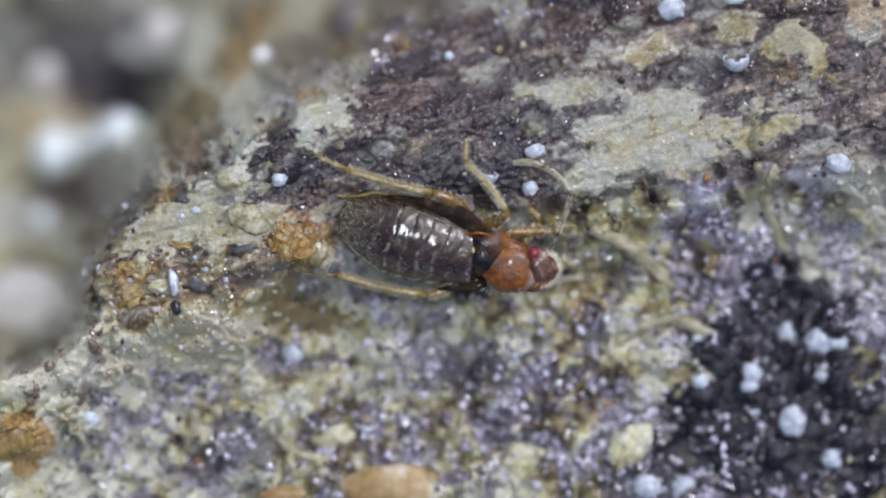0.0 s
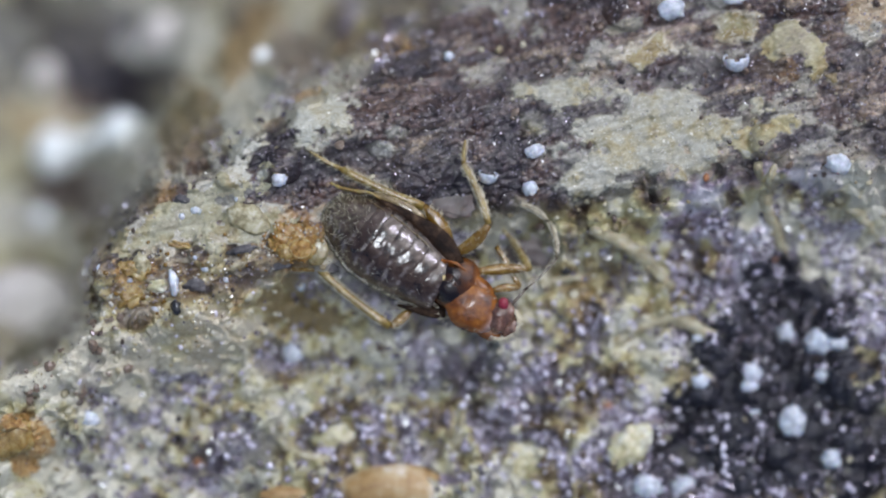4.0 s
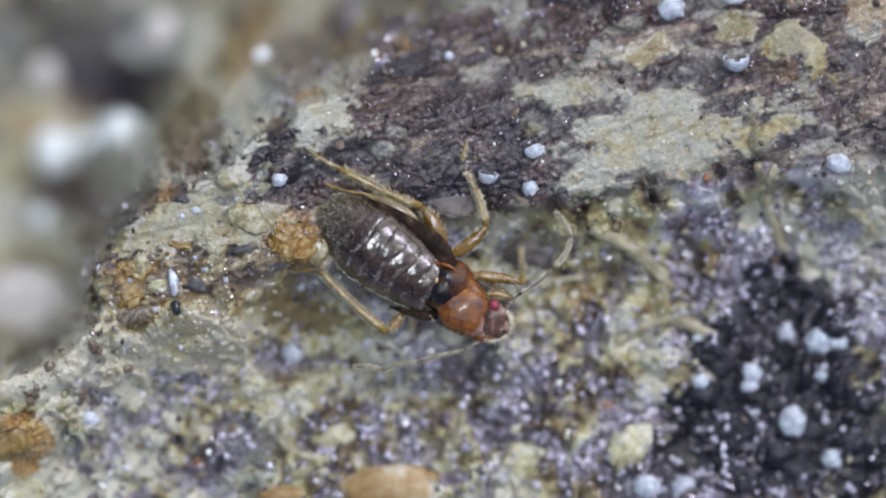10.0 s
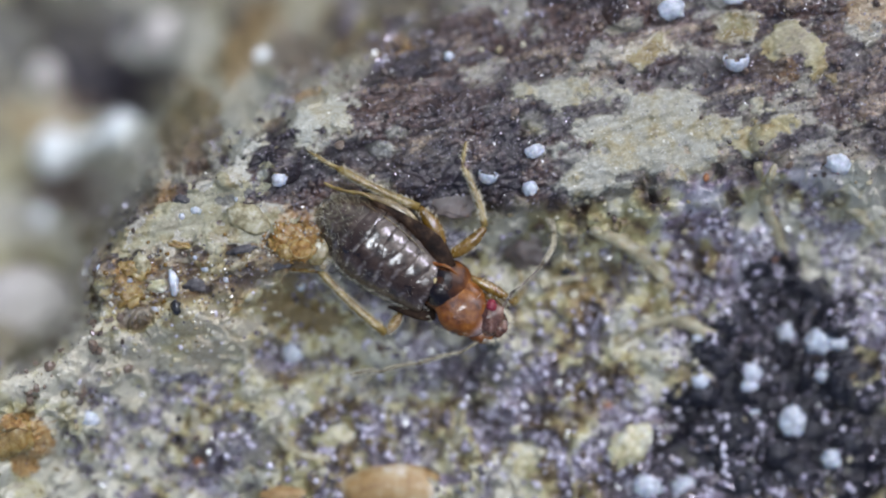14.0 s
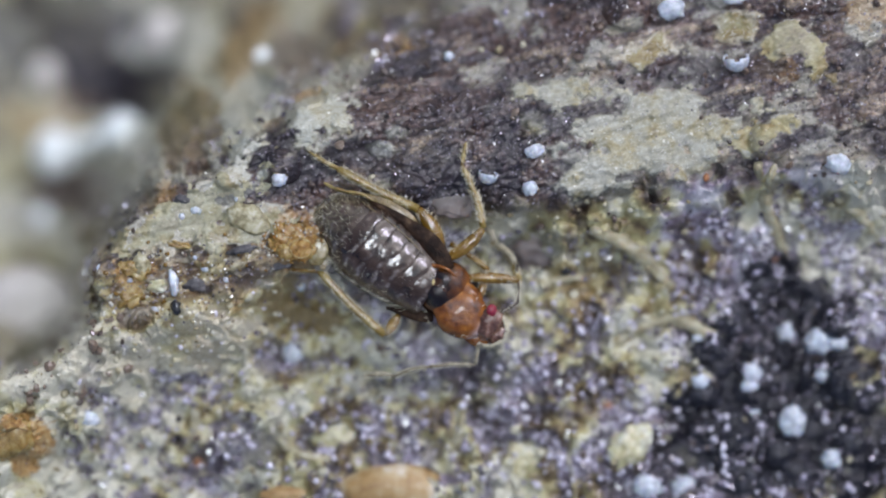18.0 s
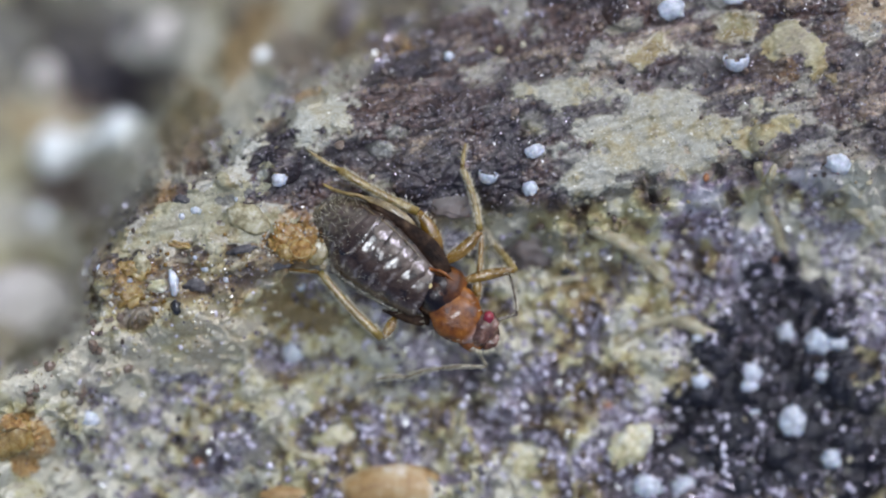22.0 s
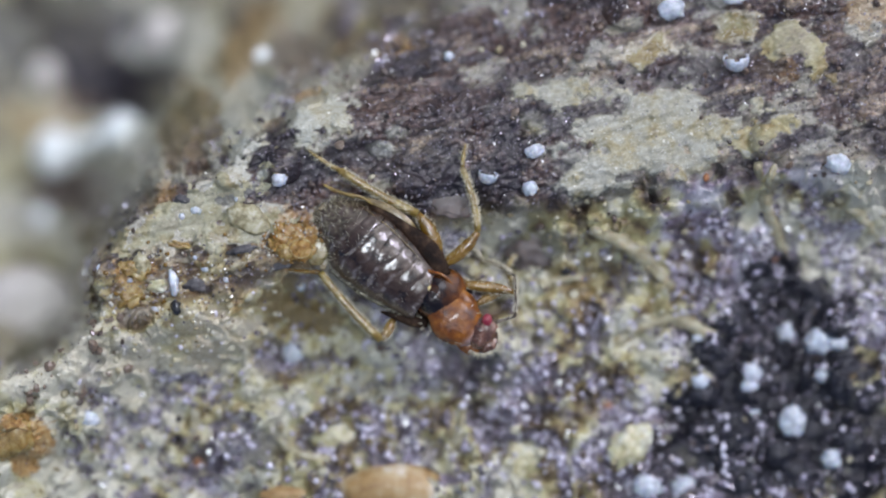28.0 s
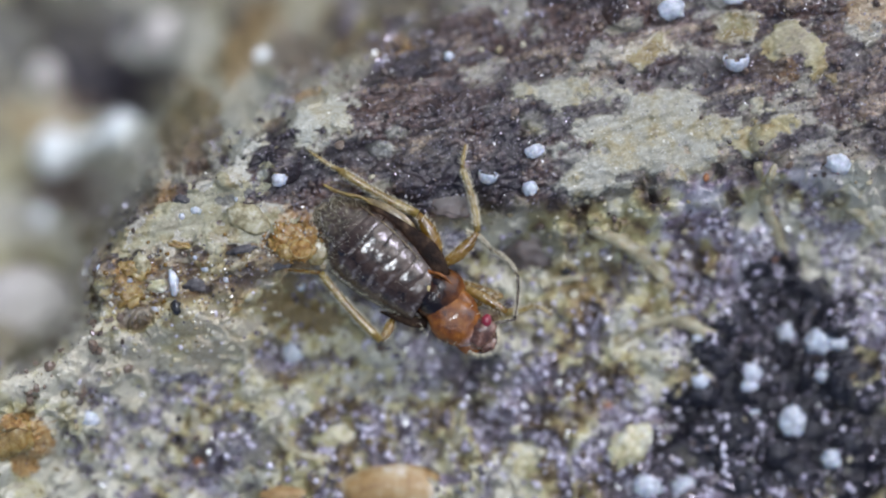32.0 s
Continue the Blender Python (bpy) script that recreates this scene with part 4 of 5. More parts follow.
# grains near the nymph that can be told apart
def scatter(name, label, group, mat, count, lo, hi, u0, u1, v0, v1, seed, flat, where):
    r = random.Random(seed)
    shapes = [mesh_of(name, pebble(1.0, r.uniform(0.6, 0.95), r.uniform(0.5, 0.8), 0.5, seed + k, 1 if flat else 2), mat, flat) for k in range(8)]
    made = 0
    while made < count:
        u, v = r.uniform(u0, u1), r.uniform(v0, v1)
        i, j = np.searchsorted(US, u), np.searchsorted(VS, v)
        if r.random() > where(i, j):
            continue
        size = lo * (hi / lo) ** (r.random() ** 1.6)
        ob = new(name, shapes[made % 8])
        ob.matrix_basis = Matrix.Translation(at(u, v, float(H[j, i]) + 0.25 * size)) @ pose(0, 0, 0, r.uniform(-25, 25), r.uniform(-25, 25), r.uniform(0, 360)) @ Matrix.Diagonal((size, size, size, 1))
        tagged(ob, label, "grain", group)
        made += 1


scatter("quartz_grain", "glinting mauve quartz grain on the crust", "quartz grains", MAUVE, 290, 4, 10, 120, 1300, 480, 870, 71, True, lambda i, j: LOW[j, i] * (0.25 + 0.75 * HUE[j, i]))
scatter("straw_crumb", "straw-coloured crumb on the crust", "straw crumbs", STRAW, 110, 5, 12, 100, 1300, 480, 870, 72, False, lambda i, j: LOW[j, i] * (1 - 0.8 * HUE[j, i]) * (1 - SOOT_SHADE[j, i]))
scatter("bark_crumb", "dark brown crumb at the broken brink", "bark crumbs", UMBER, 46, 4, 13, 20, 230, 560, 730, 75, True, lambda i, j: (1 - smooth(DEEP[j, i], 0.1, 0.5)) * smooth(DEEP[j, i] + 0.4, 0.3, 0.5))
scatter("wet_granule", "wet pale granule glinting at the broken brink", "wet granules", GLINT, 130, 2, 5.5, 20, 460, 520, 730, 76, True, lambda i, j: 1 - smooth(DEEP[j, i], 0.1, 0.5))
scatter("amber_granule", "glassy amber granule on the ochre crust", "amber granules", LEG, 40, 2, 6, 180, 480, 380, 560, 73, False, lambda i, j: OCHRE[j, i])
scatter("clear_granule", "clear white granule on the ochre crust", "clear granules", GLINT, 150, 1.2, 3.6, 180, 600, 320, 560, 74, False, lambda i, j: OCHRE[j, i])


# ---- the nymph, built in its stance at nine seconds round its scutellum ----
HUB = (788.0, 492.0, -78.0)
nymph = new("bug_nymph")
tagged(nymph, "dark-bodied bug nymph with rust-red thorax, red eyes and amber legs", "insect")
nymph.matrix_basis = Matrix.Translation(at(*HUB))


def near(u, v, h):
    """A place in the nymph's own space."""
    return at(u, v, h) - at(*HUB)


def bristles(spots, length, thick, seed, lean=0.5):
    """Fine tapered hairs; spots are (place, direction) in metres."""
    r = random.Random(seed)
    verts, faces = [], []
    for p, d in spots:
        d = (d.normalized() + Vector((r.uniform(-lean, lean), r.uniform(-lean, lean), r.uniform(-lean, lean)))).normalized()
        x = d.orthogonal().normalized()
        y = d.cross(x)
        ln = length * U * r.uniform(0.6, 1.2)
        n = len(verts)
        for k in range(3):
            a = 2.094 * k
            verts.append(p + (x * math.cos(a) + y * math.sin(a)) * thick * U - d * ln * 0.1)
        verts.append(p + d * ln)
        faces += [(n, n + 1, n + 3), (n + 1, n + 2, n + 3), (n + 2, n, n + 3)]
    bm = bmesh.new()
    vs = [bm.verts.new(q) for q in verts]
    for f in faces:
        bm.faces.new([vs[i] for i in f])
    return bm


def body_blob(ru, rv, rh, turn, seed=0, rough=0.08, flat=1.0, level=4):
    bm = pebble(ru, rv, rh, rough, seed, level)
    if flat != 1.0:
        for w in bm.verts:
            z = w.co.z / (rh * U)
            w.co.z = math.copysign(abs(z) ** flat, z) * rh * U
    bmesh.ops.rotate(bm, verts=bm.verts, cent=(0, 0, 0), matrix=Matrix.Rotation(-turn, 3, "Z"))
    return bm


# abdomen: overlapping plates along an axis from the tail to the waist
TAIL, WAIST = Vector((583, 367, -42)), Vector((782, 508, -28))
RUN = (WAIST - TAIL)
HEAD_TURN = math.atan2(RUN.y, RUN.x)


def girth(s):
    """Half width and half height of the abdomen at s, 0 at the tail and 1 at the waist."""
    w = 73 * min(1, (max(s + 0.045, 0.0) / 0.42)) ** 0.42 if s < 0.42 else 73 - 20 * ((s - 0.42) / 0.58) ** 1.8
    return w, 0.84 * w


def ring_point(s, a, swell=1.0, side_turn=HEAD_TURN):
    w, t = girth(s)
    c, n = math.cos(a), math.sin(a)
    x = math.copysign(abs(c) ** 0.97, c) * w * swell
    z = math.copysign(abs(n) ** (0.97 if n > 0 else 1.0), n) * t * swell
    p = TAIL + RUN * s
    return near(p.x - math.sin(side_turn) * x, p.y + math.cos(side_turn) * x, p.z + z)


def plate(s0, s1, seed):
    """One ring of the abdomen, hardly stepped over the next, with creased pale seams on the lower flank and dust on the tail."""
    bm = bmesh.new()
    pale, dust = bm.verts.layers.float.new("pale"), bm.verts.layers.float.new("dust")
    rows, sides = 14, 96
    rings = []
    for i in range(rows):
        f = i / (rows - 1)
        s = s0 + (s1 + 0.012 - s0) * f
        swell = 0.984 + 0.026 * math.sin(math.pi * (0.12 + 0.80 * f)) - (0.014 if i == 0 else 0)
        ring = []
        for k in range(sides):
            a = 2 * math.pi * k / sides
            c, n = math.cos(a), math.sin(a)
            crease = 0.020 * noise.noise(Vector((c * 4.6, n * 4.6, s * 22 + seed))) + 0.011 * noise.noise(Vector((c * 11, n * 11, s * 60))) - 0.010 * math.exp(-((f - 0.88) / 0.09) ** 2) * max(0.0, noise.noise(Vector((c * 2.6, n * 2.6, seed * 3.3))) + 0.35)
            w = bm.verts.new(ring_point(s + 0.008 * math.cos(3 * a) + 0.020 * noise.noise(Vector((c * 2.4, n * 2.4, seed * 7.7))), a, swell + crease))
            seam = math.exp(-((f - 0.80 + 0.25 * noise.noise(Vector((c * 5, n * 5, seed * 1.9)))) / 0.085) ** 2) * max(0.0, min(1.0, (c + 0.05) * 3.0)) * max(0.0, min(1.0, (0.93 - c) * 6))
            w[pale] = max(0.0, min(1.0, seam * (0.50 + 1.7 * noise.noise(Vector((c * 9, n * 9, s * 26 + seed))))))
            tail = max(0.0, 1 - s / 0.30) ** 0.8
            w[dust] = max(0.0, min(1.0, tail * (0.65 + 1.3 * noise.noise(Vector((c * 6, n * 6, s * 34))))))
            ring.append(w)
        rings.append(ring)
    for a, b in zip(rings, rings[1:]):
        for k in range(sides):
            bm.faces.new((a[k], a[(k + 1) % sides], b[(k + 1) % sides], b[k]))
    if s0 == 0:
        bm.faces.new(rings[0][::-1])
    bmesh.ops.recalc_face_normals(bm, faces=bm.faces)
    return bm


CUTS = [0.0, 0.07, 0.16, 0.27, 0.38, 0.50, 0.62, 0.74, 0.87, 1.0]
for k, (s0, s1) in enumerate(zip(CUTS, CUTS[1:])):
    if k < 2:
        part("tail_plate", plate(s0, s1, 1), CUTICLE, nymph, "olive dusty tail plate")
    else:
        part("abdomen_plate", plate(s0, s1, k + 1), CUTICLE, nymph)
r = random.Random(3)
fuzz = []
for k in range(260):
    s, a = r.random() ** 2.2 * 0.40, r.uniform(-0.3, math.pi + 0.3)
    p = ring_point(s, a)
    fuzz.append((p, (p - near(*(TAIL + RUN * (s + 0.25))))))
part("tail_hairs", bristles(fuzz, 8, 0.32, 4), HAIR, nymph, "short pale hairs")
fuzz = []
for k in range(240):
    s, a = r.uniform(0.2, 1.0), r.choice((r.uniform(0.1, 1.1), r.uniform(0.1, math.pi - 0.1)))
    fuzz.append((ring_point(s, a), near(*(TAIL)) - near(*WAIST) + Vector((0, 0, 30 * U))))
part("back_hairs", bristles(fuzz, 7, 0.3, 14, 0.3), HAIR, nymph, "short flat pale hairs")
fuzz = []
for k in range(190):
    s, a = r.uniform(0.15, 1.0), r.choice((-0.05, -0.05, math.pi + 0.05)) + r.uniform(-0.35, 0.35)
    p = ring_point(s, a)
    fuzz.append((p, (p - near(*(TAIL + RUN * (s + 0.2))))))
part("edge_hairs", bristles(fuzz, 13, 0.55, 5), HAIR, nymph, "short pale hairs")

# clear skin round the tail and along the lower flank
skirt = [ring_point(s, 0.06, 1.02) for s in (0.9, 0.72, 0.54, 0.36, 0.2, 0.09, 0.02)] + [near(576, 364, -36)] + [ring_point(s, math.pi - 0.06, 1.02) for s in (0.02, 0.09, 0.2, 0.34)]
skirt = spline(skirt, 44)
part("clear_margin", tube(skirt, [1.0 + 3.0 * math.sin(math.pi * min(1, (k + 1) / 45)) ** 0.6 for k in range(44)], 8, 0.3, 9), CLEAR, nymph, "clear pale margin")

# pale ragged rim over the tail
rim = spline([near(583, 323, -12), near(600, 331, -8), near(628, 338, -4), near(652, 341, -2), near(672, 352, -2)], 26)
part("abdomen_rim", tube(rim, [1.2 + 3.2 * math.sin(math.pi * (k + 1) / 27) * (0.6 + 0.8 * abs(noise.noise(Vector((k * 0.7, 0, 0))))) for k in range(26)], 8, 0.5, 4), SHIN, nymph, "pale ragged rim")


def lobe(points, widths, thick, seed):
    """A flattened tapering lobe along a line of places in the nymph's space."""
    bm = tube(spline(points, len(widths)), widths, 16, 0.1, seed)
    line = spline(points, len(widths))
    for w in bm.verts:
        near_p = min(line, key=lambda q: (q - w.co).length)
        w.co.z = near_p.z + (w.co.z - near_p.z) * thick
    return bm


RING = (802, 503, -16)


def thorax_ring():
    """The ring between abdomen and pronotum."""
    bm = body_blob(44, 50, 35, 0.66, 5, 0.04, 1.0, 5)
    for w in bm.verts:
        x, y = w.co.x / U, w.co.y / U
        if w.co.z > 0:
            w.co.z += U * (7 * math.exp(-((x + 15) ** 2 + (y + 12) ** 2) / 420) + 6 * math.exp(-(((x + 2) * 0.80 - (y - 20) * 0.60) / 24) ** 2 - (((x + 2) * 0.60 + (y - 20) * 0.80) / 11) ** 2))
    return bm


def pronotum_shield():
    return body_blob(50, 43, 25, 0.50, 9, 0.10, 0.75)


def mark(ob, name, rule):
    """Gives each point of a mesh a mark between 0 and 1, by its place in plan units."""
    me = ob.data
    values = [min(1.0, max(0.0, rule(w.co.x / U, w.co.y / U, w.co.z / U) + 0.25 * noise.noise(w.co / (14 * U)))) for w in me.vertices]
    me.attributes.new(name, "FLOAT", "POINT").data.foreach_set("value", values)


part("abdomen_flap", lobe([near(752, 392, -6), near(722, 372, -6), near(690, 354, -8), near(655, 341, -12)], [4, 8, 10, 10, 9, 7, 5, 2], 0.35, 7), AMBERSKIN, nymph, "olive amber flap")
part("wing_pad", lobe([near(812, 470, 6), near(778, 426, 4), near(728, 386, 0), near(665, 352, -8)], [9, 14, 17, 17, 15, 12, 9, 7, 5, 2], 0.30, 3), BROWNC, nymph, "dark brown wing pad")
part("wing_pad_edge", tube(spline([near(766, 446, 14), near(735, 416, 13), near(702, 389, 10), near(668, 366, 3), near(652, 354, -3)], 24), [0.3 + 2.6 * abs(noise.noise(Vector((k * 0.45, 2.0, 0)))) for k in range(24)], 8, 0.4, 6), AMBERSKIN, nymph, "thin pale edge")
part("wing_pad", lobe([near(785, 556, -18), near(748, 552, -20), near(700, 541, -26)], [8, 11, 11, 9, 7, 5, 2], 0.6, 4), BROWNC, nymph, "dark brown wing pad")
mesothorax = part("mesothorax", thorax_ring(), RUST, nymph, "dark rust-brown thorax ring", place=near(*RING))
mark(mesothorax, "dark", lambda x, y, z: max(0.82 - max(0, x - 10) / 42, 1.8 - math.hypot(x + 14, y + 17) / 21, 1.5 - math.hypot(((x + 2) * 0.80 - (y - 20) * 0.60) / 28, ((x + 2) * 0.60 + (y - 20) * 0.80) / 12)))
part("scutellum_spot", pebble(4, 7, 4, 0.2, 8, 2), CREAM, nymph, "cream spot", place=near(783, 494, 15))
part("scutellum_rim", tube(spline([near(770, 464, 0), near(784, 464, 10), near(806, 469, 16), near(828, 488, 10)], 14), [2, 4, 5, 5, 4, 3.4, 3, 3, 3, 3, 3, 2.4, 2, 1], 8), RUST, nymph, "orange rim")
pronotum = part("pronotum", pronotum_shield(), RUST, nymph, "rust-red pronotum with a pale front edge", place=near(832, 546, -6))
mark(pronotum, "dark", lambda x, y, z: (-(x * 0.82 - y * 0.5) - 36) / 14)
mark(pronotum, "pale", lambda x, y, z: ((x * 0.75 - y * 0.66) - 36) / 12)
part("collar", body_blob(15, 30, 20, 0.62, 16, 0.10), COLLAR, nymph, "pale mauve-brown collar", place=near(866, 566, -10))
part("pronotum_lobe", body_blob(32, 17, 16, 0.75, 10, 0.08), RUST, nymph, "rust-red side lobe", place=near(847, 513, -8))
fuzz = []
for k in range(60):
    a = r.uniform(0, 6.28)
    d = Vector((math.cos(a), math.sin(a), 0.25))
    fuzz.append((near(822 + 50 * math.cos(a), 547 - 38 * math.sin(a), r.uniform(-12, 10)), d))
part("thorax_hairs", bristles(fuzz, 12, 0.6, 6), HAIR, nymph, "short pale hairs")

# head, keyed by itself: its mesh is centred on the neck
NECK = (858.0, 560.0)
head = part("head", body_blob(26, 32, 23, 0.45, 12, 0.18), HEADC, nymph, "shiny brown head")
bmesh_shift = Vector((25 * U, -3 * U, 0))
head.data.transform(Matrix.Translation(bmesh_shift))
part("eye", pebble(10, 12, 12, 0.05, 13, 3), RUBY, head, "ruby red compound eye", place=(29 * U, 20 * U, 14 * U))
part("eye", pebble(10, 11, 11, 0.05, 14, 3), RUBY, head, "ruby red compound eye", place=(2 * U, -22 * U, -17 * U))
part("cheek", body_blob(24, 14, 12, 0.35, 17, 0.15), RUST, head, "rust-brown cheek", place=(4 * U, -30 * U, -8 * U))
part("clypeus", body_blob(14, 19, 13, 0.7, 15, 0.2), HEADC, head, "brown snout", place=(42 * U, -22 * U, -4 * U))
fuzz = []
for k in range(240):
    a = r.uniform(-2.1, 0.7)
    d = Vector((math.cos(a), math.sin(a), r.uniform(-0.1, 0.5)))
    fuzz.append((Vector((24 * U, -12 * U, 0)) + Vector((d.x * 31, d.y * 29, d.z * 18)) * U, d))
part("face_hairs", bristles(fuzz, 13, 0.7, 7), HAIR, head, "pale bristles")


def rod(length, widths, bow=0.0, sides=10, seed=0):
    """A limb piece along +X from its joint; widths are radii in plan units."""
    n = len(widths)
    pts = [Vector((length * U * k / (n - 1), bow * U * math.sin(math.pi * k / (n - 1)), 0)) for k in range(n)]
    bm = tube(pts, widths, sides, 0.06, seed)
    return bm


def limb_piece(name, length, widths, mat, bow=0.0, seed=0, hairs=40, hair_len=9, thick=0.55):
    ob = part(name, rod(length, widths, bow, 10, seed), mat, nymph)
    q = random.Random(seed + 100)
    spots = []
    for k in range(int(hairs * 3.2)):
        f, a = q.uniform(0.08, 0.97), q.choice((0.0, 0.0, 3.14, 3.14, 1.57)) + q.gauss(0, 0.5)
        w = widths[min(int(f * (len(widths) - 1)), len(widths) - 1)]
        d = Vector((0.7, math.cos(a), math.sin(a)))
        spots.append((Vector((f * length, bow * math.sin(math.pi * f) + w * math.cos(a) * 0.9, w * math.sin(a) * 0.9)) * U, d))
    if hairs:
        part("bristles", bristles(spots, hair_len, thick, seed, 0.3), HAIR, ob, "pale bristles")
    return ob


FEMUR, TIBIA, TARSUS = [5, 8, 10.5, 12, 12.5, 12, 10.5, 8, 6], [5, 5.5, 5.5, 5.2, 5, 4.8, 4.8, 5, 4.5], [4, 4.2, 3.8, 4.2, 3.6, 3, 1.5]
front = [limb_piece("front_femur", 98, [w * 0.85 for w in FEMUR], LEG, 3, 1), limb_piece("front_tibia", 92, [w * 1.3 for w in TIBIA], SHIN, -2, 2), limb_piece("front_tarsus", 34, TARSUS, SHIN, 2, 3, 14)]
middle = [limb_piece("middle_femur", 90, FEMUR, LEG, -7, 4), limb_piece("middle_tibia", 117, [w * 1.15 for w in TIBIA], SHIN, -5, 5, 110), limb_piece("middle_tarsus", 44, TARSUS, SHIN, 1, 6, 16)]
other_front = [limb_piece("front_femur", 52, [w * 0.7 for w in FEMUR], LEG, 2, 41, 20), limb_piece("front_tibia", 84, TIBIA, LEG, -2, 42, 40)]
hind_right = [limb_piece("hind_femur", 98, [w * 1.2 for w in FEMUR], LEG, -9, 7), limb_piece("hind_tibia", 158, [w * 1.5 for w in TIBIA], SHIN, 3, 8, 130), limb_piece("hind_tarsus", 66, TARSUS, SHIN, 2, 9, 20)]
hind_left = [limb_piece("hind_femur", 48, [w * 0.8 for w in FEMUR], LEG, 2, 10), limb_piece("hind_tibia", 162, [w * 1.45 for w in TIBIA], SHIN, 4, 11, 120), limb_piece("hind_tarsus", 66, TARSUS, LEG, 1, 12, 20)]
FEELER = [(42, [4.0, 4.8, 4.6, 4.4, 4.0]), (80, [3.8, 3.6, 3.8, 4.2, 4.4, 4.6, 4.4]), (66, [3.9, 4.6, 5.2, 5.4, 5.4, 5.0, 4.4]), (58, [4.0, 5.4, 6.2, 6.4, 6.2, 5.4, 3.6, 1.5])]
feeler_right = [limb_piece("antenna_joint", ln, [w * 0.66 for w in ws], DUSK if k < 2 else FELER, (0, -3, -5, -5)[k], 20 + k, (8, 60, 110, 110)[k], 6, 0.4) for k, (ln, ws) in enumerate(FEELER)]
feeler_left = [limb_piece("antenna_joint", ln, [w * 0.66 for w in ws], FELER, (0, -2, -3, -3)[k], 30 + k, (14, 80, 100, 90)[k], 6, 0.4) for k, (ln, ws) in enumerate(FEELER)]


# ---- movement ----
TICKS = [k * 0.25 for k in range(129)]


def glide(rows, t, first, count=2):
    """Values between the rows' columns first.. at time t."""
    ts = [row[0] for row in rows]
    return [float(np.interp(t, ts, [row[first + k] for row in rows])) for k in range(count)]


def body_pose(rows, t):
    u, v, turn = glide(rows, t, 1, 3)
    roll = float(np.interp(t, [0, 1, 2.2], [5, 3, 0]))
    axle = Matrix.Translation((0, 0, 50 * U))
    return Matrix.Translation(at(u, v, HUB[2])) @ Matrix.Rotation(radians(-turn), 4, "Z") @ axle @ Matrix.Rotation(radians(roll), 4, Vector((RUN.x, -RUN.y, 0))) @ axle.inverted()


def aim(a, b):
    """The pose of a limb piece that starts at a and points at b."""
    x = (b - a).normalized()
    y = Vector((0, 0, 1)).cross(x)
    y = y.normalized() if y.length > 1e-9 else Vector((0, 1, 0))
    z = x.cross(y)
    return Matrix.Translation(a) @ Matrix((x, y, z)).transposed().to_4x4()


def chain(pieces, lengths, slopes, base, rows, body, steep=0.75):
    """Key a limb: base is its joint in the nymph's stance, rows hold (t, u, v, u, v ...) of the joints after it; slopes, rows of (t, one a piece), say how far each piece climbs or dips."""
    keyed = [[] for p in pieces]
    for t in TICKS:
        m = body_pose(body, t)
        a = m @ near(*base)
        inverse = m.inverted()
        for k, ln in enumerate(lengths):
            up = glide(slopes, t, 1 + k, 1)[0]
            u, v = glide(rows, t, 1 + 2 * k)
            goal = at(u, v)
            flat = Vector((goal.x - a.x, goal.y - a.y, 0))
            full = ln * U
            d = min(flat.length, full * 0.995)
            rise = min(math.sqrt(full * full - d * d), full * steep) * up
            flat = flat.normalized() * math.sqrt(max(full * full - rise * rise, 0)) if flat.length > 1e-9 else Vector((full, 0, 0))
            b = a + flat + Vector((0, 0, rise))
            keyed[k].append((t, inverse @ aim(a, b)))
            a = b
    for p, rows_of in zip(pieces, keyed):
        walk(p, rows_of)


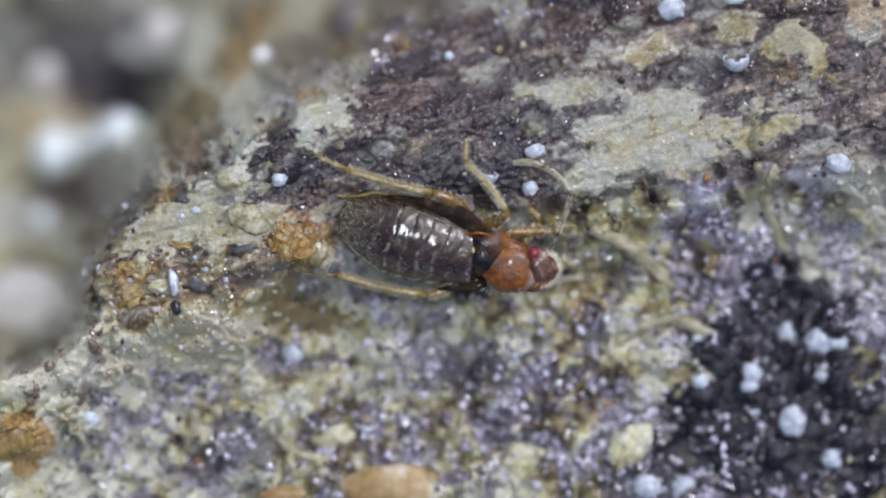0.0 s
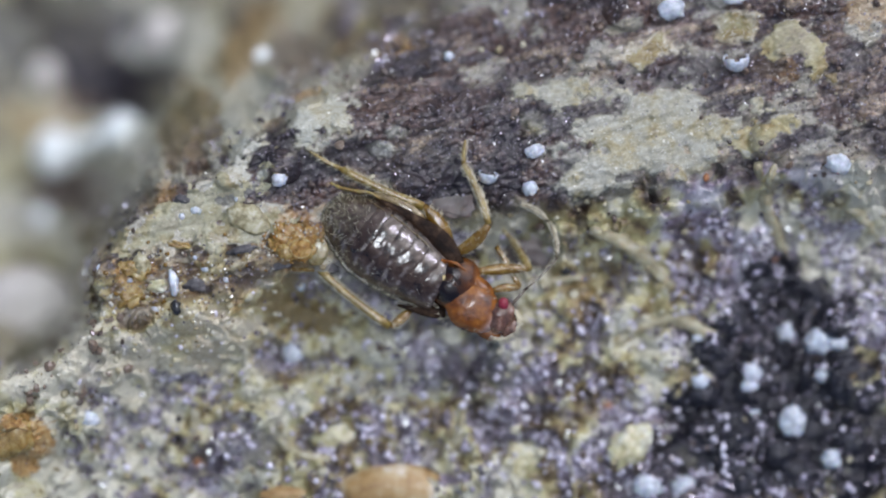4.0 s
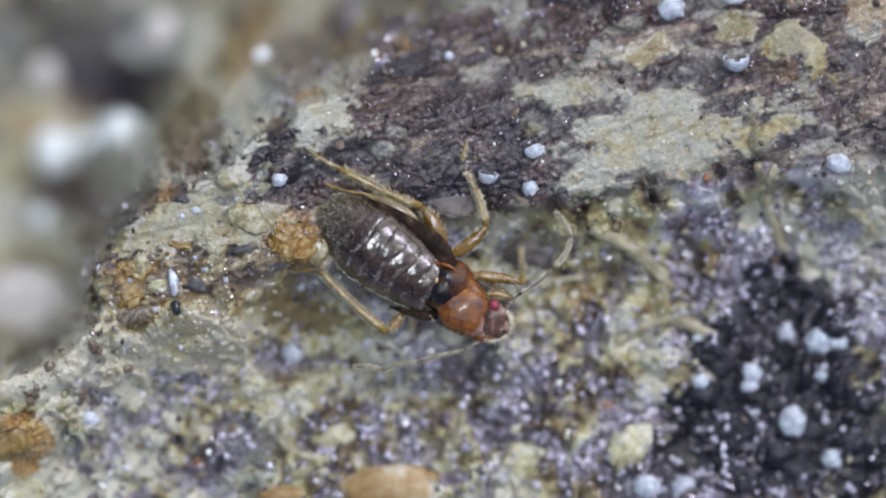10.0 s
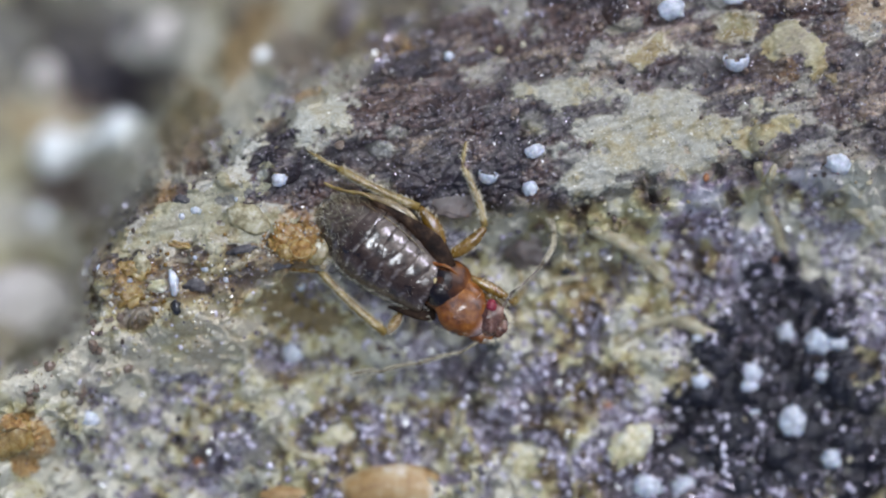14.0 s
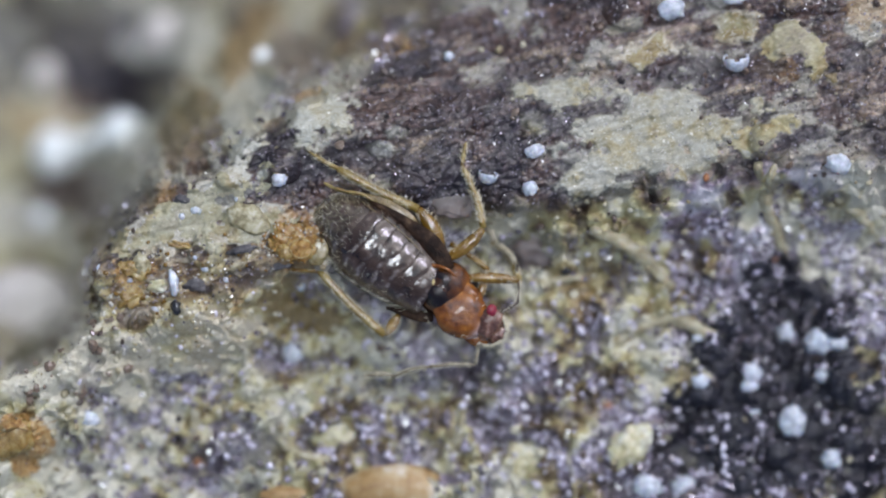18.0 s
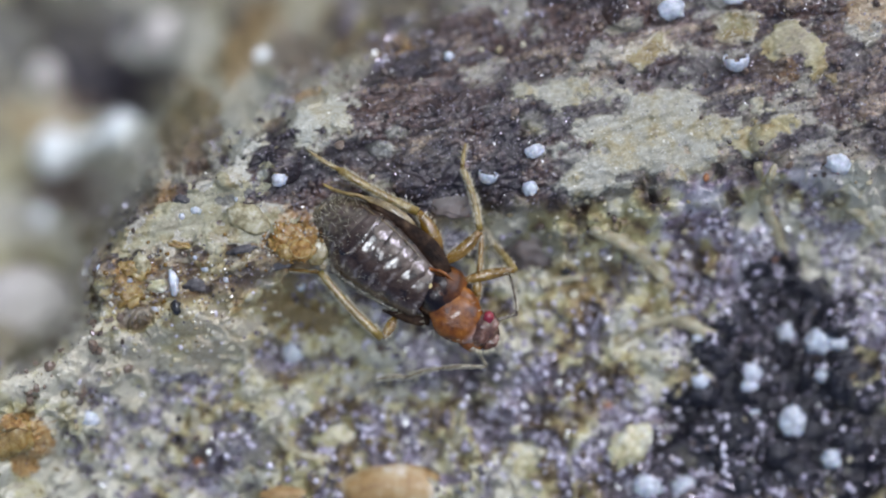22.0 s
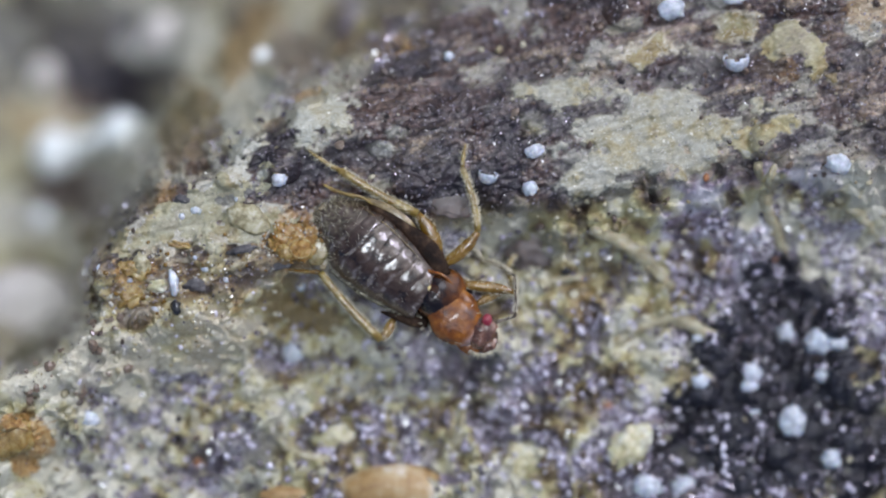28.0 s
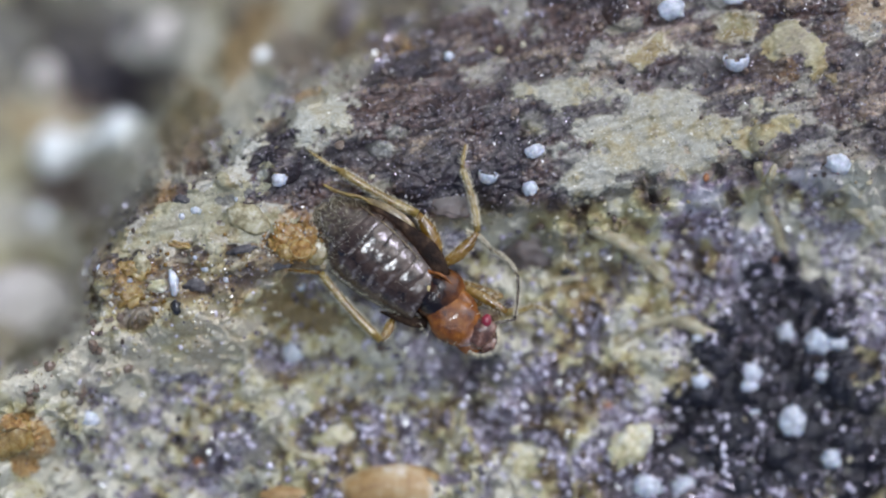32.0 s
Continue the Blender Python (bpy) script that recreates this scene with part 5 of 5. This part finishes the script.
def motions():
    body = [(0, 843, 437, -19.1), (0.5, 830, 446, -14.5), (1, 815, 468, -8.5), (1.5, 804, 479, -5.0), (2, 796, 487, -2.0), (2.5, 790.5, 490, -0.8), (5.5, 791, 491, -0.5), (7, 792, 490.5, -0.5),
            (8, 789.5, 492, 0), (9, 788, 492, 0), (9.5, 784, 492, 0.2), (10, 778, 495, 0.5), (10.5, 776, 495, 0.6), (14.5, 775, 496, 1.0), (16.5, 773, 498, 1.4), (19, 772, 499.5, 2.0),
            (20.5, 770, 502, 2.6), (21.5, 767, 505, 3.0), (23, 767, 507, 3.4), (25.5, 766, 508, 3.8), (29, 764.5, 510, 4.1), (32, 764, 510, 4.2)]
    walk(nymph, [(t, body_pose(body, t)) for t in TICKS])
    # the head nods against the thorax
    nod = [(0, -13), (1, -4), (2, 2), (6, 1), (8, 0), (9, 0), (10, -5), (11, -9), (14.5, -9), (16.5, -5), (18, 0), (19, 3), (21, 2), (22, 5), (25.5, 7), (27.5, 5), (32, 5)]
    walk(head, [(t, Matrix.Translation(near(*NECK, -6)) @ Matrix.Rotation(radians(-glide(nod, t, 1, 1)[0]), 4, "Z")) for t in TICKS])
    # planted legs: knee, ankle, claw
    chain(middle, (90, 117, 44), [(0, 1, -0.35, 0.1)], (799, 452, -22), [(0, 891, 381, 830, 297, 824, 256), (1, 877, 394, 828, 297, 823, 256), (2, 870, 397, 824, 298, 823, 256), (3, 865, 398, 824, 299, 823, 256),
          (9, 862, 400, 822, 299, 824, 256), (14.5, 858, 403, 821, 299, 824, 256), (21, 853, 406, 819, 299, 824, 256), (25, 848, 409, 819, 300, 824, 256), (32, 848, 409, 818, 299, 824, 256)], body)
    chain(hind_right, (98, 158, 66), [(0, 0.8, -0.15, -0.2)], (795, 452, -25), [(0, 768, 345, 610, 300, 547, 266), (1, 755, 350, 605, 299, 546, 266), (2, 745, 356, 602, 298, 545, 266),
          (9, 742, 358, 600, 298, 545, 266), (14.5, 738, 361, 600, 299, 545, 266), (25, 735, 368, 600, 301, 545, 266), (32, 735, 368, 600, 301, 545, 266)], body)
    chain(hind_left, (48, 162, 66), [(0, 0.3, -0.2, -0.6)], (724, 549, -35), [(0, 710, 535, 572, 482, 506, 477), (1, 701, 564, 570, 482, 506, 477), (2, 695, 574, 570, 482, 506, 477), (9, 690, 582, 570, 482, 506, 477),
          (11, 686, 588, 568, 482, 506, 477), (21, 681, 591, 566, 482, 506, 477), (32, 681, 591, 566, 482, 506, 477)], body)
    # the front leg taps about: knee, ankle, claw
    tap = [(0, 985, 412, 962, 362, 972, 340), (0.9, 955, 450, 930, 395, 942, 385), (2, 945, 482, 908, 425, 910, 400), (3.5, 930, 478, 905, 425, 895, 405), (6, 932, 474, 902, 412, 890, 395),
           (7, 925, 452, 895, 410, 885, 395), (7.5, 928, 471, 885, 417, 880, 395), (8, 934, 474, 894, 411, 885, 390), (8.5, 926, 457, 892, 394, 890, 375), (9, 932, 512, 946, 488, 960, 470)]
    tap += [(9.5, 928, 502, 936, 478, 945, 462), (10, 937, 502, 926, 468, 925, 450), (10.5, 931, 513, 948, 485, 960, 470), (11, 934, 530, 917, 485, 938, 478), (11.5, 926, 530, 938, 490, 940, 470), (12, 914, 536, 931, 508, 925, 490),
            (13, 915, 545, 935, 508, 926, 488), (14, 914, 538, 930, 510, 925, 492), (14.5, 909, 527, 926, 512, 930, 495), (16.5, 942, 513, 906, 460, 888, 436), (17, 928, 507, 923, 468, 906, 447), (17.5, 926, 519, 938, 485, 957, 492)]
    tap += [(18, 942, 499, 897, 445, 870, 428), (18.5, 932, 464, 860, 428, 845, 450), (19, 935, 455, 880, 420, 848, 430), (19.5, 925, 502, 931, 451, 908, 424), (20, 923, 490, 877, 434, 872, 460), (20.5, 932, 513, 892, 456, 881, 424),
            (21, 925, 547, 919, 480, 903, 472), (21.5, 932, 468, 866, 428, 858, 455), (22, 924, 476, 870, 428, 848, 451), (22.5, 925, 547, 925, 502, 948, 486), (23, 928, 559, 934, 519, 945, 500), (23.5, 892, 530, 932, 508, 950, 490)]
    tap += [(24, 931, 496, 885, 456, 880, 425), (24.5, 923, 456, 866, 428, 862, 455), (25, 888, 425, 850, 414, 838, 430), (25.5, 908, 530, 931, 485, 960, 478), (27.5, 905, 502, 876, 470, 888, 448), (28, 925, 519, 897, 479, 908, 462),
            (28.5, 911, 508, 917, 479, 905, 465), (29, 926, 499, 898, 462, 890, 450), (29.5, 897, 530, 931, 507, 940, 500), (30, 917, 536, 934, 507, 945, 500), (31, 891, 553, 926, 541, 945, 535), (32, 895, 552, 935, 546, 972, 556)]
    chain(front, (98, 92, 34), [(29.2, -0.15, -1.0, -0.2), (30.2, 0.5, -0.9, 0.1)], (836, 484, -28), tap, body, 0.97)
    peek = [(0, 945, 410, 930, 360), (0.9, 915, 445, 916, 390), (2, 905, 490, 905, 412), (3.5, 897, 510, 880, 435), (6, 897, 520, 872, 440), (7.5, 895, 515, 885, 432), (8.5, 897, 510, 880, 440), (9, 878, 522, 850, 490),
            (14.5, 870, 530, 840, 500), (16.5, 890, 500, 885, 442), (17.5, 870, 530, 840, 500), (18.5, 845, 478, 843, 425), (19, 842, 480, 840, 424), (20, 860, 520, 830, 490), (21, 860, 520, 830, 490), (21.5, 850, 490, 845, 438),
            (22, 848, 482, 850, 430), (23, 860, 530, 830, 500), (24.5, 852, 490, 842, 440), (25, 850, 482, 838, 420), (25.5, 860, 530, 830, 500), (32, 860, 535, 830, 505)]
    chain(other_front, (52, 84), [(0, -0.4, -0.3)], (868, 517, -34), peek, body)
    # the right feeler sweeps: four joints
    sweep = [(0, 985, 420, 1006, 352, 968, 300, 915, 291), (0.9, 950, 462, 994, 402, 975, 355, 908, 331), (2, 937, 495, 990, 450, 980, 385, 927, 350), (6, 935, 515, 983, 460, 962, 400, 910, 372),
             (9, 938, 527, 985, 465, 970, 403, 922, 380), (9.5, 936, 525, 985, 462, 972, 405, 918, 374), (10, 925, 515, 975, 480, 1010, 425, 988, 385), (10.5, 915, 520, 955, 490, 990, 445, 1005, 405)]
    sweep += [(11, 908, 505, 935, 462, 955, 415, 970, 372), (11.5, 910, 510, 945, 475, 970, 430, 990, 392), (12.5, 909, 510, 945, 472, 968, 432, 985, 403), (13, 908, 505, 943, 470, 965, 435, 982, 403), (13.5, 912, 508, 955, 475, 986, 420, 980, 398),
              (14.5, 915, 505, 955, 470, 977, 420, 965, 396), (16.5, 910, 525, 935, 500, 890, 480, 865, 405), (17, 915, 518, 905, 480, 880, 450, 865, 410), (17.5, 920, 530, 937, 490, 925, 440, 900, 405)]
    sweep += [(18, 915, 537, 915, 495, 895, 450, 870, 420), (19, 922, 548, 912, 480, 885, 440, 865, 415), (19.5, 930, 522, 938, 465, 915, 420, 890, 395), (20, 925, 545, 940, 490, 915, 440, 880, 405), (20.5, 923, 542, 930, 500, 905, 460, 880, 420),
              (21.5, 918, 552, 908, 490, 885, 450, 862, 415), (22, 920, 556, 903, 493, 880, 450, 858, 415), (22.5, 932, 555, 918, 505, 880, 455, 855, 415), (23, 933, 555, 935, 505, 905, 465, 870, 430), (23.5, 930, 560, 942, 500, 925, 440, 893, 395)]
    sweep += [(24, 922, 556, 915, 500, 885, 450, 865, 415), (24.5, 925, 555, 903, 488, 880, 440, 860, 410), (25, 928, 560, 898, 505, 868, 462, 850, 425), (25.5, 930, 560, 922, 495, 900, 440, 890, 405), (27.5, 928, 558, 905, 508, 865, 480, 822, 452),
              (28.5, 930, 552, 915, 505, 880, 460, 840, 428), (29.5, 928, 555, 912, 505, 880, 455, 838, 428), (32, 930, 562, 915, 503, 883, 455, 845, 425)]
    chain(feeler_right, (42, 80, 66, 58), [(9.3, 0.7, -0.15, 0.15, 0.3), (10.2, 0.1, -0.7, -0.8, -0.4), (24.3, 0.0, -0.8, -0.8, -0.3), (25, 0.2, 0.3, -0.3, 0.1), (27.5, 0.2, -0.6, -0.6, -0.2), (29.3, 0.2, -0.4, -0.4, 0.0), (30, 0.2, 0.2, -0.4, 0.0)], (898, 548, -4), sweep, body)
    # the left feeler comes out from under the head at about ten seconds and slips back after twenty-five
    slip = [(0, 900, 500, 850, 480, 800, 460, 760, 440), (2, 860, 575, 820, 560, 780, 535, 740, 510), (9, 850, 600, 800, 580, 760, 560, 720, 530), (9.5, 838, 612, 790, 640, 740, 660, 690, 670), (10, 832, 614, 768, 634, 715, 647, 676, 655),
            (14.5, 830, 616, 768, 637, 715, 650, 674, 659), (16.5, 838, 628, 765, 650, 715, 660, 676, 668), (19, 848, 632, 790, 648, 735, 658, 690, 666), (21.5, 850, 632, 790, 650, 735, 662, 690, 670), (23, 855, 632, 800, 656, 745, 668, 700, 674)]
    slip += [(24, 862, 630, 808, 656, 750, 672, 705, 680), (25, 868, 630, 812, 660, 764, 676, 712, 684), (26, 840, 612, 790, 590, 740, 560, 700, 530), (32, 838, 608, 790, 586, 740, 556, 700, 526)]
    chain(feeler_left, (42, 80, 66, 58), [(9, -0.5, -0.5, -0.2, -0.1), (10, 0.1, 0.15, -0.1, -0.2), (21, 0.1, 0.0, -0.3, -0.3), (25, -0.5, -0.6, -0.4, -0.3), (26, -0.5, -0.5, -0.2, -0.1)], (868, 596, -12), slip, body)


motions()
